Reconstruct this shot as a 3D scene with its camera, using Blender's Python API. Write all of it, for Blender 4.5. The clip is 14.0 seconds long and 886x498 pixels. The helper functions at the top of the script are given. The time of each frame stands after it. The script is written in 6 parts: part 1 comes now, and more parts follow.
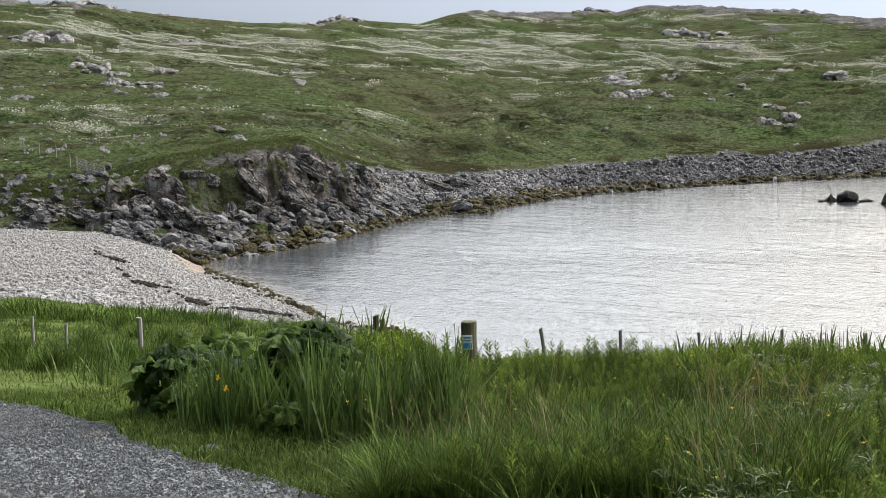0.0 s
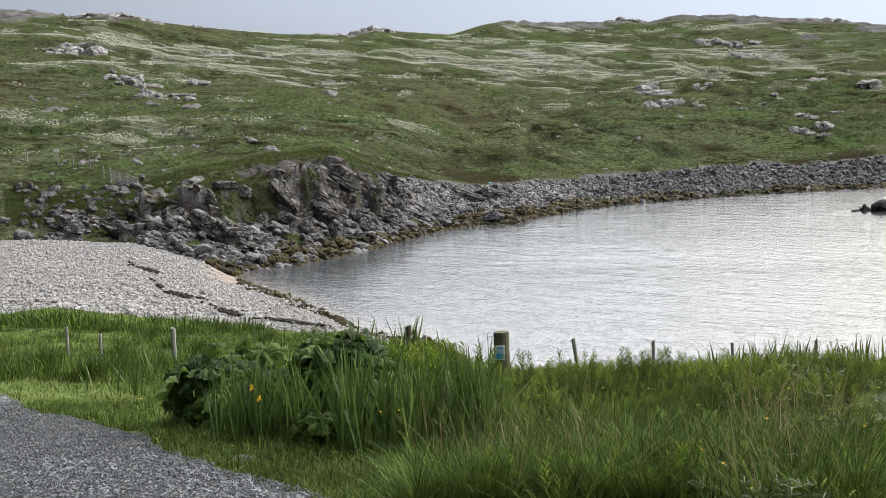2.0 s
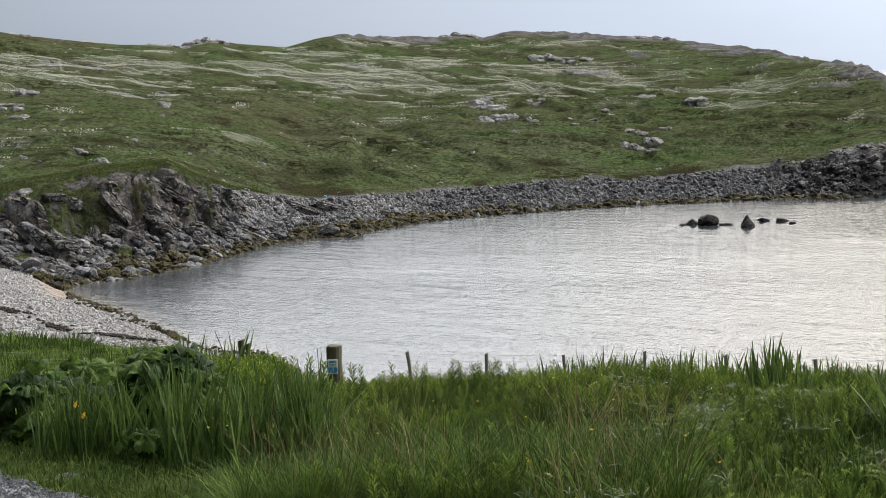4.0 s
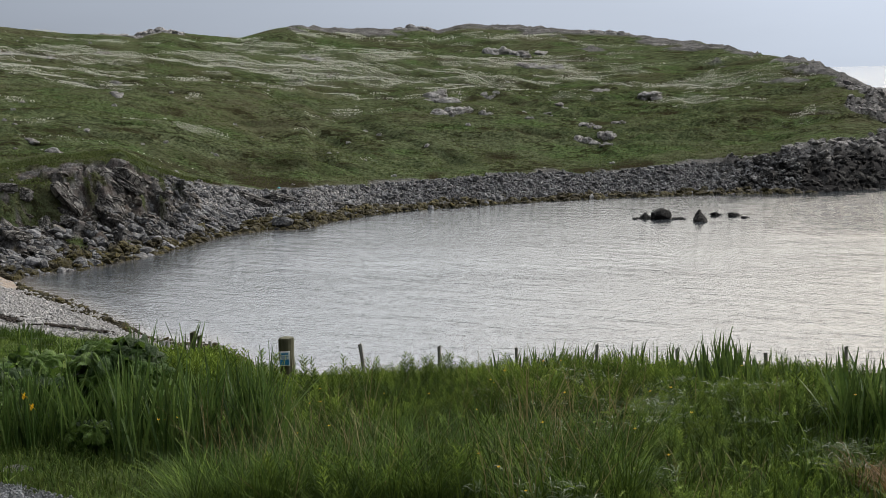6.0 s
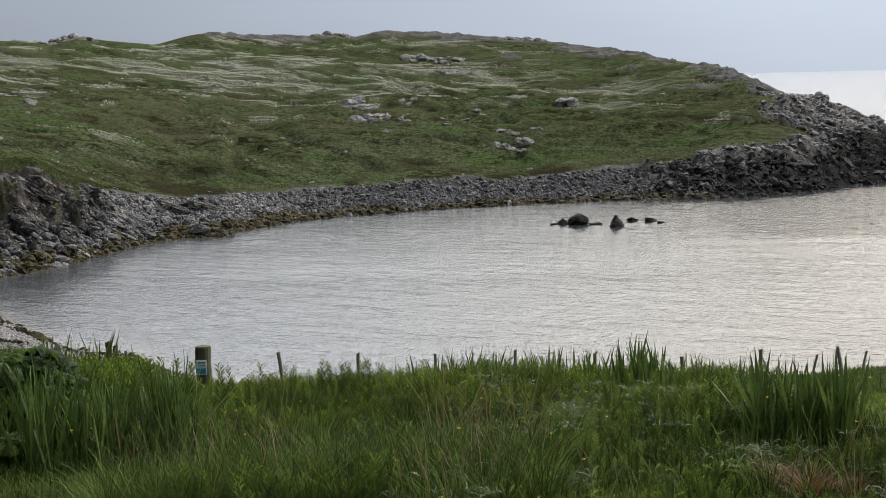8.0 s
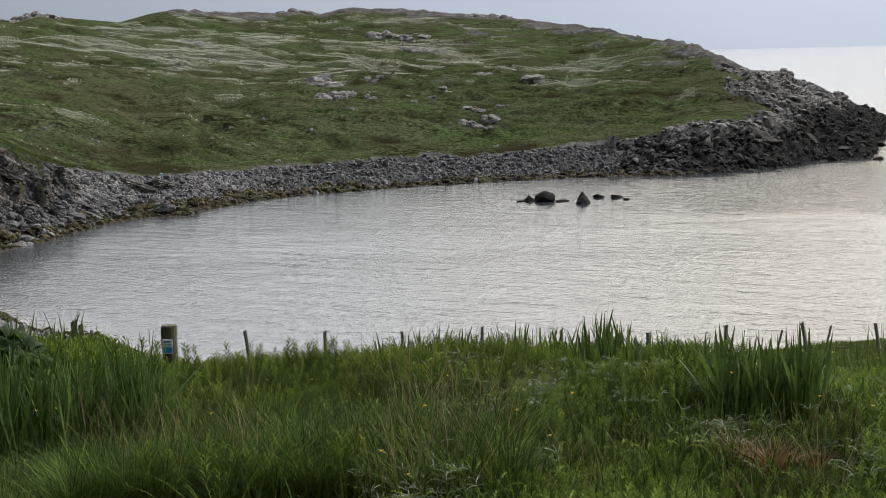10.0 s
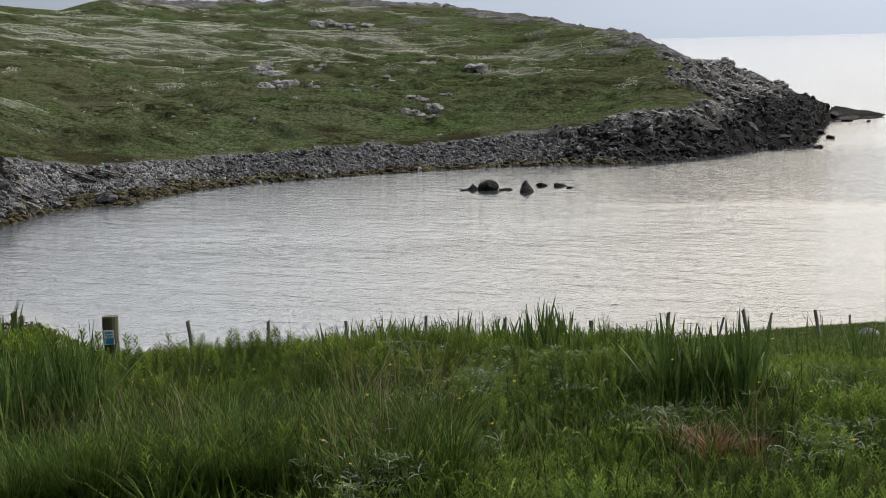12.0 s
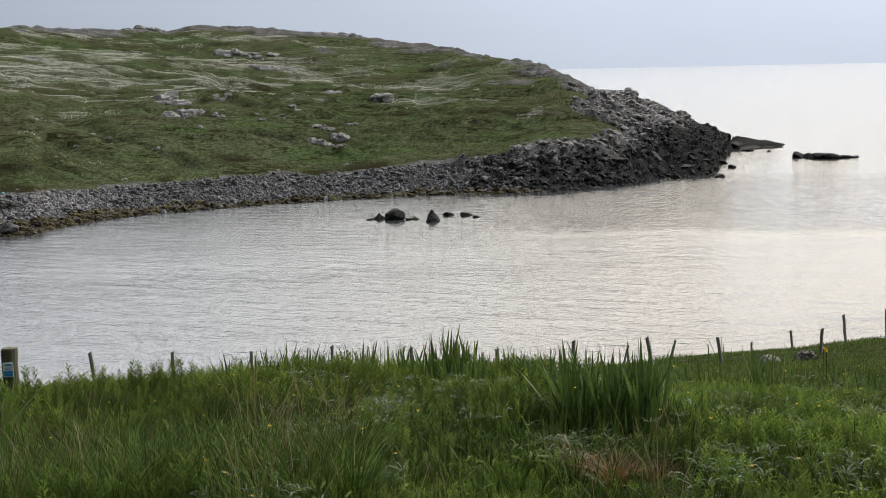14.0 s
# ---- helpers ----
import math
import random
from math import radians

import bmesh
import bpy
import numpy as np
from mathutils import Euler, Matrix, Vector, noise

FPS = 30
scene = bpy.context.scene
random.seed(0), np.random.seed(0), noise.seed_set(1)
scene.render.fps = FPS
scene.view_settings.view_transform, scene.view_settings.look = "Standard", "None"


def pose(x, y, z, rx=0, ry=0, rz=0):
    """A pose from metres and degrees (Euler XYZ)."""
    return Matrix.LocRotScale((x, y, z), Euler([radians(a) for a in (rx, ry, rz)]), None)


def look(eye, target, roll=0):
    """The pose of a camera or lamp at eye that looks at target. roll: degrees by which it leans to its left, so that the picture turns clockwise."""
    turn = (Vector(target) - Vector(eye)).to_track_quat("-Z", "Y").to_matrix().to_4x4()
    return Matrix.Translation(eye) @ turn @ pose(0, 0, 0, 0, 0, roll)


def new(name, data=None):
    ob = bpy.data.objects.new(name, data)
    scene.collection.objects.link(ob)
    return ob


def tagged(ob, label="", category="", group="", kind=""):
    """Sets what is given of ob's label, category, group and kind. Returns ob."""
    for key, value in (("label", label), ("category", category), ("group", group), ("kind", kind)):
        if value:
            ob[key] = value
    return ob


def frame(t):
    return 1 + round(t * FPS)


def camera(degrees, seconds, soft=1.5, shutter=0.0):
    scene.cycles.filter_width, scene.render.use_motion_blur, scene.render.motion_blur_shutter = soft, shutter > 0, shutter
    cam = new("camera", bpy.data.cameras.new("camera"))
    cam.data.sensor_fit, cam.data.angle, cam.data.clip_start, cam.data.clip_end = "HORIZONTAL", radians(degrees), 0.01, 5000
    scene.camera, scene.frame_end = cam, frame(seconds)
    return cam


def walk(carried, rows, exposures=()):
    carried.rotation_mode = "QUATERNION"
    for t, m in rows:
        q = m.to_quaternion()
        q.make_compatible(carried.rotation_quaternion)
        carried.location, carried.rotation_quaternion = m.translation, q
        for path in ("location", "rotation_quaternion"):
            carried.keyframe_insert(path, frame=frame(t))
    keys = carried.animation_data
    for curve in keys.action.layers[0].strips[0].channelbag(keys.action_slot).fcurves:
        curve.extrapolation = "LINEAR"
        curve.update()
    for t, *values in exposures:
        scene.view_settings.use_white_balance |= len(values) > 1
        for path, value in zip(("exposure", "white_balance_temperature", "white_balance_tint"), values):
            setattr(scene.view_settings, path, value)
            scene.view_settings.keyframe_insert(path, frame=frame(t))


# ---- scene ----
cam = camera(32.26, 14.0, soft=0.65)

EYE_Z = 12.0        # eye above the sea
REACH = 0.36        # the eye swings this far out in front of the turning body


def aim(yaw, pitch, roll):
    """A row's pose from turn to the left, tilt up and roll, in degrees."""
    a, b = radians(yaw), radians(pitch)
    eye = Vector((-math.sin(a) * REACH, math.cos(a) * REACH, EYE_Z))
    way = Vector((-math.sin(a) * math.cos(b), math.cos(a) * math.cos(b), math.sin(b)))
    return look(eye, eye + 100 * way, roll)


TURNS = (
    (0, 0.444, -6.980, -2.230), (0.5, 0.123, -6.737, -2.432), (1, -0.033, -6.789, -2.370),
    (1.5, 0.986, -6.527, -2.423), (2, 1.624, -6.546, -2.464), (2.5, 0.719, -6.814, -2.261),
    (3, 0.085, -6.234, -2.589), (3.2, -0.761, -5.658, -2.430), (3.4, -1.839, -5.430, -2.271),
    (3.5, -2.575, -5.578, -2.191), (3.6, -3.063, -5.944, -2.112), (3.8, -3.916, -6.266, -1.953),
    (4, -4.562, -6.270, -1.794), (4.2, -4.860, -6.230, -1.740), (6.3, -6.790, -6.620, -1.240), (6.5, -7.190, -6.526, -1.229), (7, -7.948, -6.337, -1.272),
    (7.5, -8.678, -6.127, -1.237), (8, -9.347, -6.420, -1.354), (8.2, -9.560, -6.610, -1.370), (10.3, -10.860, -7.370, -1.490),
    (10.5, -11.098, -7.436, -1.503),
    (11, -11.609, -7.546, -1.590), (11.5, -11.992, -7.650, -1.678), (12, -12.673, -7.757, -1.437),
    (12.5, -13.854, -7.816, -1.318), (13, -14.538, -7.539, -1.283), (13.5, -15.322, -7.106, -1.273),
    (14, -16.205, -6.740, -1.194))
walk(cam, [(t, aim(*turn)) for t, *turn in TURNS], ((0, 0.13), (3.0, 0.15), (4.0, -0.1), (6.5, -0.45), (10.5, -0.5), (14, -0.42)))

# ---- world and sun ----
SUN_BEARING, SUN_HEIGHT = -62.0, 40.0    # degrees to the left of +y, and up
world = bpy.data.worlds.new("overcast_sky")
scene.world = world
world.use_nodes = True
wt = world.node_tree
wt.nodes.clear()
w_out = wt.nodes.new("ShaderNodeOutputWorld")
w_bg = wt.nodes.new("ShaderNodeBackground")
w_sky = wt.nodes.new("ShaderNodeTexSky")
w_sky.sky_type, w_sky.sun_disc = "NISHITA", False
w_sky.sun_elevation, w_sky.sun_rotation = radians(SUN_HEIGHT), radians(-SUN_BEARING)
w_sky.air_density, w_sky.dust_density, w_sky.ozone_density = 1.0, 3.0, 1.0
w_co = wt.nodes.new("ShaderNodeTexCoord")
w_sep = wt.nodes.new("ShaderNodeSeparateXYZ")
wt.links.new(w_co.outputs["Generated"], w_sep.inputs[0])
w_ramp = wt.nodes.new("ShaderNodeValToRGB")       # cloud brightness by height
stops = ((0.0, (0.205, 0.226, 0.262)), (0.06, (0.215, 0.237, 0.278)), (0.1, (0.6, 0.605, 0.615)), (0.16, (0.62, 0.623, 0.627)), (0.3, (0.58, 0.583, 0.588)), (0.55, (0.95, 0.955, 0.965)), (1.0, (1.12, 1.13, 1.15)))
while len(w_ramp.color_ramp.elements) < len(stops):
    w_ramp.color_ramp.elements.new(0.5)
for e, (p, c) in zip(w_ramp.color_ramp.elements, stops):
    e.position = p
for e, (p, c) in zip(w_ramp.color_ramp.elements, stops):
    e.position, e.color = p, (*c, 1)
wt.links.new(w_sep.outputs[2], w_ramp.inputs[0])
w_cloud = wt.nodes.new("ShaderNodeTexNoise")      # broad, faint banks of cloud
w_cloud.inputs["Scale"].default_value, w_cloud.inputs["Detail"].default_value = 2.2, 5
w_map = wt.nodes.new("ShaderNodeMapping")
w_map.inputs["Scale"].default_value = (1, 1, 4)
wt.links.new(w_co.outputs["Generated"], w_map.inputs[0])
wt.links.new(w_map.outputs[0], w_cloud.inputs[0])
w_cr = wt.nodes.new("ShaderNodeMapRange")
w_cr.inputs[1].default_value, w_cr.inputs[2].default_value, w_cr.inputs[3].default_value, w_cr.inputs[4].default_value = 0.3, 0.7, 0.93, 1.07
wt.links.new(w_cloud.outputs[0], w_cr.inputs[0])
w_dot = wt.nodes.new("ShaderNodeVectorMath")      # the veiled sun lights its own side of the sky
w_dot.operation = "DOT_PRODUCT"
w_dot.inputs[1].default_value = (math.sin(radians(48)) * 0.9, math.cos(radians(48)) * 0.9, 0.43)
wt.links.new(w_co.outputs["Generated"], w_dot.inputs[0])
w_side = wt.nodes.new("ShaderNodeMapRange")
w_side.inputs[1].default_value, w_side.inputs[2].default_value, w_side.inputs[3].default_value, w_side.inputs[4].default_value = -0.5, 0.97, 0.2, 1.33
wt.links.new(w_dot.outputs["Value"], w_side.inputs[0])
w_pow = wt.nodes.new("ShaderNodeMath")
w_pow.operation = "POWER"
w_pow.inputs[1].default_value = 2.6
wt.links.new(w_side.outputs[0], w_pow.inputs[0])
w_both = wt.nodes.new("ShaderNodeMath")
w_both.operation = "MULTIPLY"
wt.links.new(w_pow.outputs[0], w_both.inputs[0])
wt.links.new(w_cr.outputs[0], w_both.inputs[1])
w_mul = wt.nodes.new("ShaderNodeVectorMath")
w_mul.operation = "SCALE"
w_warm = wt.nodes.new("ShaderNodeMix")            # warmer towards the veiled sun, above the grey bank at the horizon
w_warm.data_type = "RGBA"
w_warm.inputs[6].default_value, w_warm.inputs[7].default_value = (0.98, 1.0, 1.02, 1), (1.12, 1.0, 0.83, 1)
w_high = wt.nodes.new("ShaderNodeMapRange")
w_high.inputs[1].default_value, w_high.inputs[2].default_value = 0.055, 0.1
wt.links.new(w_sep.outputs[2], w_high.inputs[0])
w_near = wt.nodes.new("ShaderNodeMapRange")
w_near.inputs[1].default_value, w_near.inputs[2].default_value = 0.72, 0.95
wt.links.new(w_dot.outputs["Value"], w_near.inputs[0])
w_fac = wt.nodes.new("ShaderNodeMath")
w_fac.operation = "MULTIPLY"
wt.links.new(w_high.outputs[0], w_fac.inputs[0])
wt.links.new(w_near.outputs[0], w_fac.inputs[1])
wt.links.new(w_fac.outputs[0], w_warm.inputs[0])
w_tint = wt.nodes.new("ShaderNodeVectorMath")
w_tint.operation = "MULTIPLY"
wt.links.new(w_ramp.outputs[0], w_tint.inputs[0])
wt.links.new(w_warm.outputs[2], w_tint.inputs[1])
wt.links.new(w_tint.outputs[0], w_mul.inputs[0])
wt.links.new(w_both.outputs[0], w_mul.inputs["Scale"])
w_dim = wt.nodes.new("ShaderNodeVectorMath")
w_dim.operation = "SCALE"
w_dim.inputs["Scale"].default_value = 0.015
wt.links.new(w_sky.outputs[0], w_dim.inputs[0])
w_mix = wt.nodes.new("ShaderNodeMix")             # clouds hide most of the clear sky
w_mix.data_type = "RGBA"
w_mix.inputs[0].default_value = 0.8
wt.links.new(w_dim.outputs[0], w_mix.inputs[6])
wt.links.new(w_mul.outputs[0], w_mix.inputs[7])
wt.links.new(w_mix.outputs[2], w_bg.inputs[0])
w_bg.inputs[1].default_value = 2.9
wt.links.new(w_bg.outputs[0], w_out.inputs[0])

sun_data = bpy.data.lights.new("sun", "SUN")
sun_data.energy, sun_data.angle, sun_data.color = 2.4, radians(20), (1.0, 0.95, 0.87)
sun = new("sun", sun_data)
sb, sh = radians(SUN_BEARING), radians(SUN_HEIGHT)
sun.matrix_world = look((-math.sin(sb) * 50 * math.cos(sh), 50 * math.cos(sb) * math.cos(sh), 50 * math.sin(sh)), (0, 0, 0))


# ---- mesh and material helpers ----
def mesh_from(name, verts, tris, mats=(), smooth=False, which=None):
    """A mesh from numpy arrays of corners and triangles (or quads)."""
    verts, tris = np.asarray(verts, np.float32), np.asarray(tris, np.int32)
    n, k = tris.shape
    me = bpy.data.meshes.new(name)
    me.vertices.add(len(verts))
    me.vertices.foreach_set("co", verts.ravel())
    me.loops.add(n * k)
    me.loops.foreach_set("vertex_index", tris.ravel())
    me.polygons.add(n)
    me.polygons.foreach_set("loop_start", np.arange(0, n * k, k, dtype=np.int32))
    me.polygons.foreach_set("use_smooth", np.full(n, smooth))
    for m in mats:
        me.materials.append(m)
    if which is not None:
        me.polygons.foreach_set("material_index", np.asarray(which, np.int32))
    me.update(calc_edges=True)
    return me


def paint(me, name, values):
    """A float for each corner of the mesh, by which its material tells zones apart."""
    a = me.attributes.new(name, "FLOAT", "POINT")
    a.data.foreach_set("value", np.asarray(values, np.float32))


def part(name, bm, material, parent=None, label="", smooth=False):
    """Links a bmesh as one mesh object, under its thing if one is given."""
    me = bpy.data.meshes.new(name)
    bm.to_mesh(me)
    bm.free()
    me.materials.append(material)
    if smooth:
        me.polygons.foreach_set("use_smooth", [True] * len(me.polygons))
    ob = new(name, me)
    if parent:
        ob.parent = parent
    return tagged(ob, label)


class Nodes:
    """A short way to write a node material."""

    def __init__(self, name):
        self.mat = bpy.data.materials.new(name)
        self.mat.use_nodes = True
        self.t = self.mat.node_tree
        self.bsdf = self.t.nodes["Principled BSDF"]
        self.co = self.t.nodes.new("ShaderNodeTexCoord")

    def put(self, node, key, value):
        if isinstance(value, bpy.types.NodeSocket):
            self.t.links.new(value, node.inputs[key])
        else:
            node.inputs[key].default_value = value

    def noise(self, scale, detail=4, rough=0.55, stretch=None, turn=0.0, kind="Object"):
        n = self.t.nodes.new("ShaderNodeTexNoise")
        n.inputs["Scale"].default_value, n.inputs["Detail"].default_value, n.inputs["Roughness"].default_value = scale, detail, rough
        v = self.co.outputs[kind]
        if stretch:
            m = self.t.nodes.new("ShaderNodeMapping")
            m.vector_type = "TEXTURE"          # turned first, then stretched
            m.inputs["Scale"].default_value, m.inputs["Rotation"].default_value = [1 / v_ for v_ in stretch], (0, 0, radians(turn))
            self.t.links.new(v, m.inputs[0])
            v = m.outputs[0]
        self.t.links.new(v, n.inputs["Vector"])
        return n.outputs[0]

    def cells(self, scale, what="Distance", feature="F1", stretch=None):
        n = self.t.nodes.new("ShaderNodeTexVoronoi")
        n.feature = feature
        n.inputs["Scale"].default_value = scale
        v = self.co.outputs["Object"]
        if stretch:
            m = self.t.nodes.new("ShaderNodeMapping")
            m.inputs["Scale"].default_value = stretch
            self.t.links.new(v, m.inputs[0])
            v = m.outputs[0]
        self.t.links.new(v, n.inputs["Vector"])
        return n.outputs[what]

    def ramp(self, fac, *stops):
        r = self.t.nodes.new("ShaderNodeValToRGB")
        els = r.color_ramp.elements
        while len(els) < len(stops):
            els.new(0.5)
        for e, (p, c) in zip(els, stops):
            e.position, e.color = p, ((*c, 1) if not isinstance(c, float) else (c, c, c, 1))
        self.t.links.new(fac, r.inputs[0])
        return r.outputs[0]

    def mix(self, fac, a, b, how="MIX"):
        m = self.t.nodes.new("ShaderNodeMix")
        m.data_type, m.blend_type = "RGBA", how
        for key, value in ((0, fac), (6, a), (7, b)):
            self.put(m, key, (*value, 1) if isinstance(value, tuple) else value)
        return m.outputs[2]

    def math(self, how, a, b=0.0):
        m = self.t.nodes.new("ShaderNodeMath")
        m.operation = how
        self.put(m, 0, a), self.put(m, 1, b)
        return m.outputs[0]

    def zone(self, name):
        a = self.t.nodes.new("ShaderNodeAttribute")
        a.attribute_name = name
        return a.outputs["Fac"]

    def random(self, island=True):
        if island:
            return self.t.nodes.new("ShaderNodeNewGeometry").outputs["Random Per Island"]
        return self.t.nodes.new("ShaderNodeObjectInfo").outputs["Random"]

    def bump(self, height, strength=0.5, distance=0.05, base=None):
        b = self.t.nodes.new("ShaderNodeBump")
        b.inputs["Strength"].default_value, b.inputs["Distance"].default_value = strength, distance
        self.t.links.new(height, b.inputs["Height"])
        if base is not None:
            self.t.links.new(base, b.inputs["Normal"])
        return b.outputs[0]

    def done(self, colour, rough=0.8, normal=None, spec=0.3, sheen=None):
        self.put(self.bsdf, "Base Color", (*colour, 1) if isinstance(colour, tuple) else colour)
        self.put(self.bsdf, "Roughness", rough)
        self.bsdf.inputs["Specular IOR Level"].default_value = spec
        if normal is not None:
            self.t.links.new(normal, self.bsdf.inputs["Normal"])
        return self.mat


def leaf_material(name, dark, mid, light, through_light=0.35, rough=0.5, islands=True, spec=0.35, crumple=0.0, young_lit=False):
    """Leaf: colour differs from leaf to leaf and along it, and some light shines through."""
    n = Nodes(name)
    if young_lit:                                  # paler young tips, shade between stems put into dark bases; plants differ
        tone = n.ramp(n.math("ADD", n.math("MULTIPLY", n.random(islands), 0.25), n.math("MULTIPLY", n.zone("young_lit"), 0.75)), (0.1, dark), (0.5, mid), (0.95, light))
    else:
        tone = n.ramp(n.random(islands), (0.0, dark), (0.55, mid), (1.0, light))
    tone = n.mix(n.ramp(n.noise(9.0, 4, 0.7), (0.35, 0.6), (0.55, 0.0)), tone, dark)
    if islands:                                # whole patches grow darker or paler
        tone = n.mix(n.ramp(n.noise(1.3, 4, 0.6), (0.38, 0.6), (0.56, 0.0)), tone, dark)
    n.done(tone, rough, n.bump(n.noise(16.0, 5, 0.7), crumple, 0.06) if crumple else None, spec=spec)
    thin = n.t.nodes.new("ShaderNodeBsdfTranslucent")
    n.t.links.new(n.mix(0.35, tone, light), thin.inputs[0])
    mixed = n.t.nodes.new("ShaderNodeMixShader")
    mixed.inputs[0].default_value = through_light
    n.t.links.new(n.bsdf.outputs[0], mixed.inputs[1])
    n.t.links.new(thin.outputs[0], mixed.inputs[2])
    n.t.links.new(mixed.outputs[0], n.t.nodes["Material Output"].inputs[0])
    return n.mat


# ---- materials ----
def rock_material(name, dark, mid, light, lichen=0.3, islands=False, scale=1.0, crack=0.0, shade=0.85):
    n = Nodes(name)
    broad, fine = n.noise(1.5 * scale, 6, 0.65), n.noise(8 * scale, 5, 0.7)
    c = n.ramp(broad, (0.3, dark), (0.5, mid), (0.72, light))
    c = n.mix(n.ramp(n.random(islands), (0.3, 0.0), (1.0, shade)), c, dark)
    c = n.mix(n.ramp(fine, (0.35, 0.55), (0.6, 0.0)), c, dark)
    spots = n.ramp(n.noise(3.1 * scale, 6, 0.75), (0.56, 0.0), (0.66, lichen))
    c = n.mix(spots, c, (0.42, 0.41, 0.37))
    if lichen:                                 # small crusts of lichen, and pits
        c = n.mix(n.ramp(n.noise(10 * scale, 3, 0.7), (0.6, 0.0), (0.64, lichen)), c, (0.5, 0.49, 0.46))
        c = n.mix(n.ramp(n.noise(13 * scale, 3, 0.7), (0.37, 0.8), (0.42, 0.0)), c, dark)
    h = n.math("ADD", n.math("MULTIPLY", broad, 0.7), n.math("MULTIPLY", fine, 0.3))
    if crack:                                  # joints that split the rock into blocks
        joint = n.ramp(n.cells(crack, "Distance", "DISTANCE_TO_EDGE", (1.0, 0.8, 1.9)), (0.0, 0.0), (0.09, 1.0))
        c = n.mix(joint, dark, c)
        h = n.math("ADD", h, n.math("MULTIPLY", joint, 0.8))
    return n.done(c, 0.85, n.bump(h, 1.0, 0.25))


M_ROCK = rock_material("grey_rock", (0.15, 0.145, 0.145), (0.38, 0.37, 0.37), (0.54, 0.53, 0.53), 0.6, crack=1.6, shade=0.3)
M_CLIFF = rock_material("cliff_rock", (0.028, 0.026, 0.025), (0.12, 0.114, 0.11), (0.29, 0.28, 0.27), 0.8, crack=1.6, shade=0.6)
M_FACE = rock_material("cliff_face_rock", (0.024, 0.02, 0.017), (0.115, 0.1, 0.088), (0.3, 0.28, 0.26), 0.8, True, shade=0.65)
M_BOULDER = rock_material("shore_boulder_rock", (0.03, 0.031, 0.035), (0.15, 0.153, 0.165), (0.37, 0.375, 0.39), 0.6, True, shade=0.75)
M_SCREE = rock_material("headland_scree_rock", (0.06, 0.058, 0.06), (0.215, 0.208, 0.208), (0.42, 0.41, 0.405), 0.5, True, shade=0.5)
M_DARK = rock_material("wet_dark_rock", (0.008, 0.008, 0.009), (0.032, 0.031, 0.032), (0.09, 0.087, 0.085), 0.25, True, 1.6, crack=2.4)
M_COBBLE = rock_material("pale_cobble", (0.17, 0.167, 0.167), (0.41, 0.402, 0.395), (0.62, 0.61, 0.6), 0.1, True, 2.0, shade=0.5)
M_GRAVEL = rock_material("blue_grey_gravel", (0.12, 0.13, 0.143), (0.27, 0.288, 0.306), (0.43, 0.448, 0.468), 0.0, True, 8.0, shade=0.5)

# the ground: turf, bare rock, cobbles, road stone and wrack, told apart by zone
n = Nodes("coast_ground")
patch = n.noise(0.035, 5, 0.6)
mottle = n.noise(0.35, 6, 0.65)
tuft = n.noise(2.2, 5, 0.7)
turf = n.ramp(n.noise(0.5, 7, 0.72), (0.32, (0.03, 0.042, 0.02)), (0.5, (0.066, 0.085, 0.042)), (0.66, (0.128, 0.145, 0.078)))
turf = n.mix(n.ramp(patch, (0.42, 0.0), (0.62, 0.6)), turf, (0.093, 0.103, 0.063))
lush = n.ramp(n.noise(0.14, 7, 0.68, (0.7, 1.4, 1.0), -14), (0.5, 0.0), (0.6, 0.75))
turf = n.mix(lush, turf, (0.062, 0.1, 0.036))
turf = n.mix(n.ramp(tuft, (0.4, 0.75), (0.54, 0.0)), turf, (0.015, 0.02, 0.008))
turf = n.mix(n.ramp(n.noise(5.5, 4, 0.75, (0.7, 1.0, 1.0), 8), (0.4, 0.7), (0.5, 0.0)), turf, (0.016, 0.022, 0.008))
turf = n.mix(n.ramp(n.noise(4.2, 4, 0.75, (0.7, 1.0, 1.0), 20), (0.55, 0.0), (0.66, 0.6)), turf, (0.15, 0.16, 0.075))
heath = n.ramp(n.noise(0.06, 6, 0.65), (0.5, 0.0), (0.64, 0.45))
turf = n.mix(heath, turf, (0.07, 0.06, 0.04))
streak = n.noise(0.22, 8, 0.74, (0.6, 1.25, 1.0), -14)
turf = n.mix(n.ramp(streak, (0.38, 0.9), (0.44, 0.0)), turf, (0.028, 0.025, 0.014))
# thin broken dark lines along the slope
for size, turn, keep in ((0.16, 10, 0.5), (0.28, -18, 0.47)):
    dark_line = n.ramp(n.noise(size, 5, 0.6, (0.6, 1.0, 1.0), turn), (0.478, 0.0), (0.492, 1.0), (0.502, 1.0), (0.514, 0.0))
    dark_line = n.math("MULTIPLY", dark_line, n.ramp(n.noise(0.07, 4, 0.6, (1, 1.3, 1), turn), (keep, 0.0), (keep + 0.05, 0.85)))
    turf = n.mix(dark_line, turf, (0.016, 0.014, 0.008))
bloom = n.ramp(n.noise(0.5, 6, 0.75, (0.6, 1.3, 1.0), -14), (0.42, 0.1), (0.58, 0.85))
specks = n.ramp(n.noise(11.0, 3, 0.8), (0.48, 0.0), (0.57, 1.0))
white = n.math("MULTIPLY", n.math("MULTIPLY", n.math("MULTIPLY", bloom, specks), n.zone("bloom")), 0.45)
turf = n.mix(white, turf, (0.52, 0.52, 0.45))
turf = n.mix(n.zone("scar"), turf, n.mix(tuft, (0.012, 0.01, 0.007), (0.035, 0.027, 0.017)))
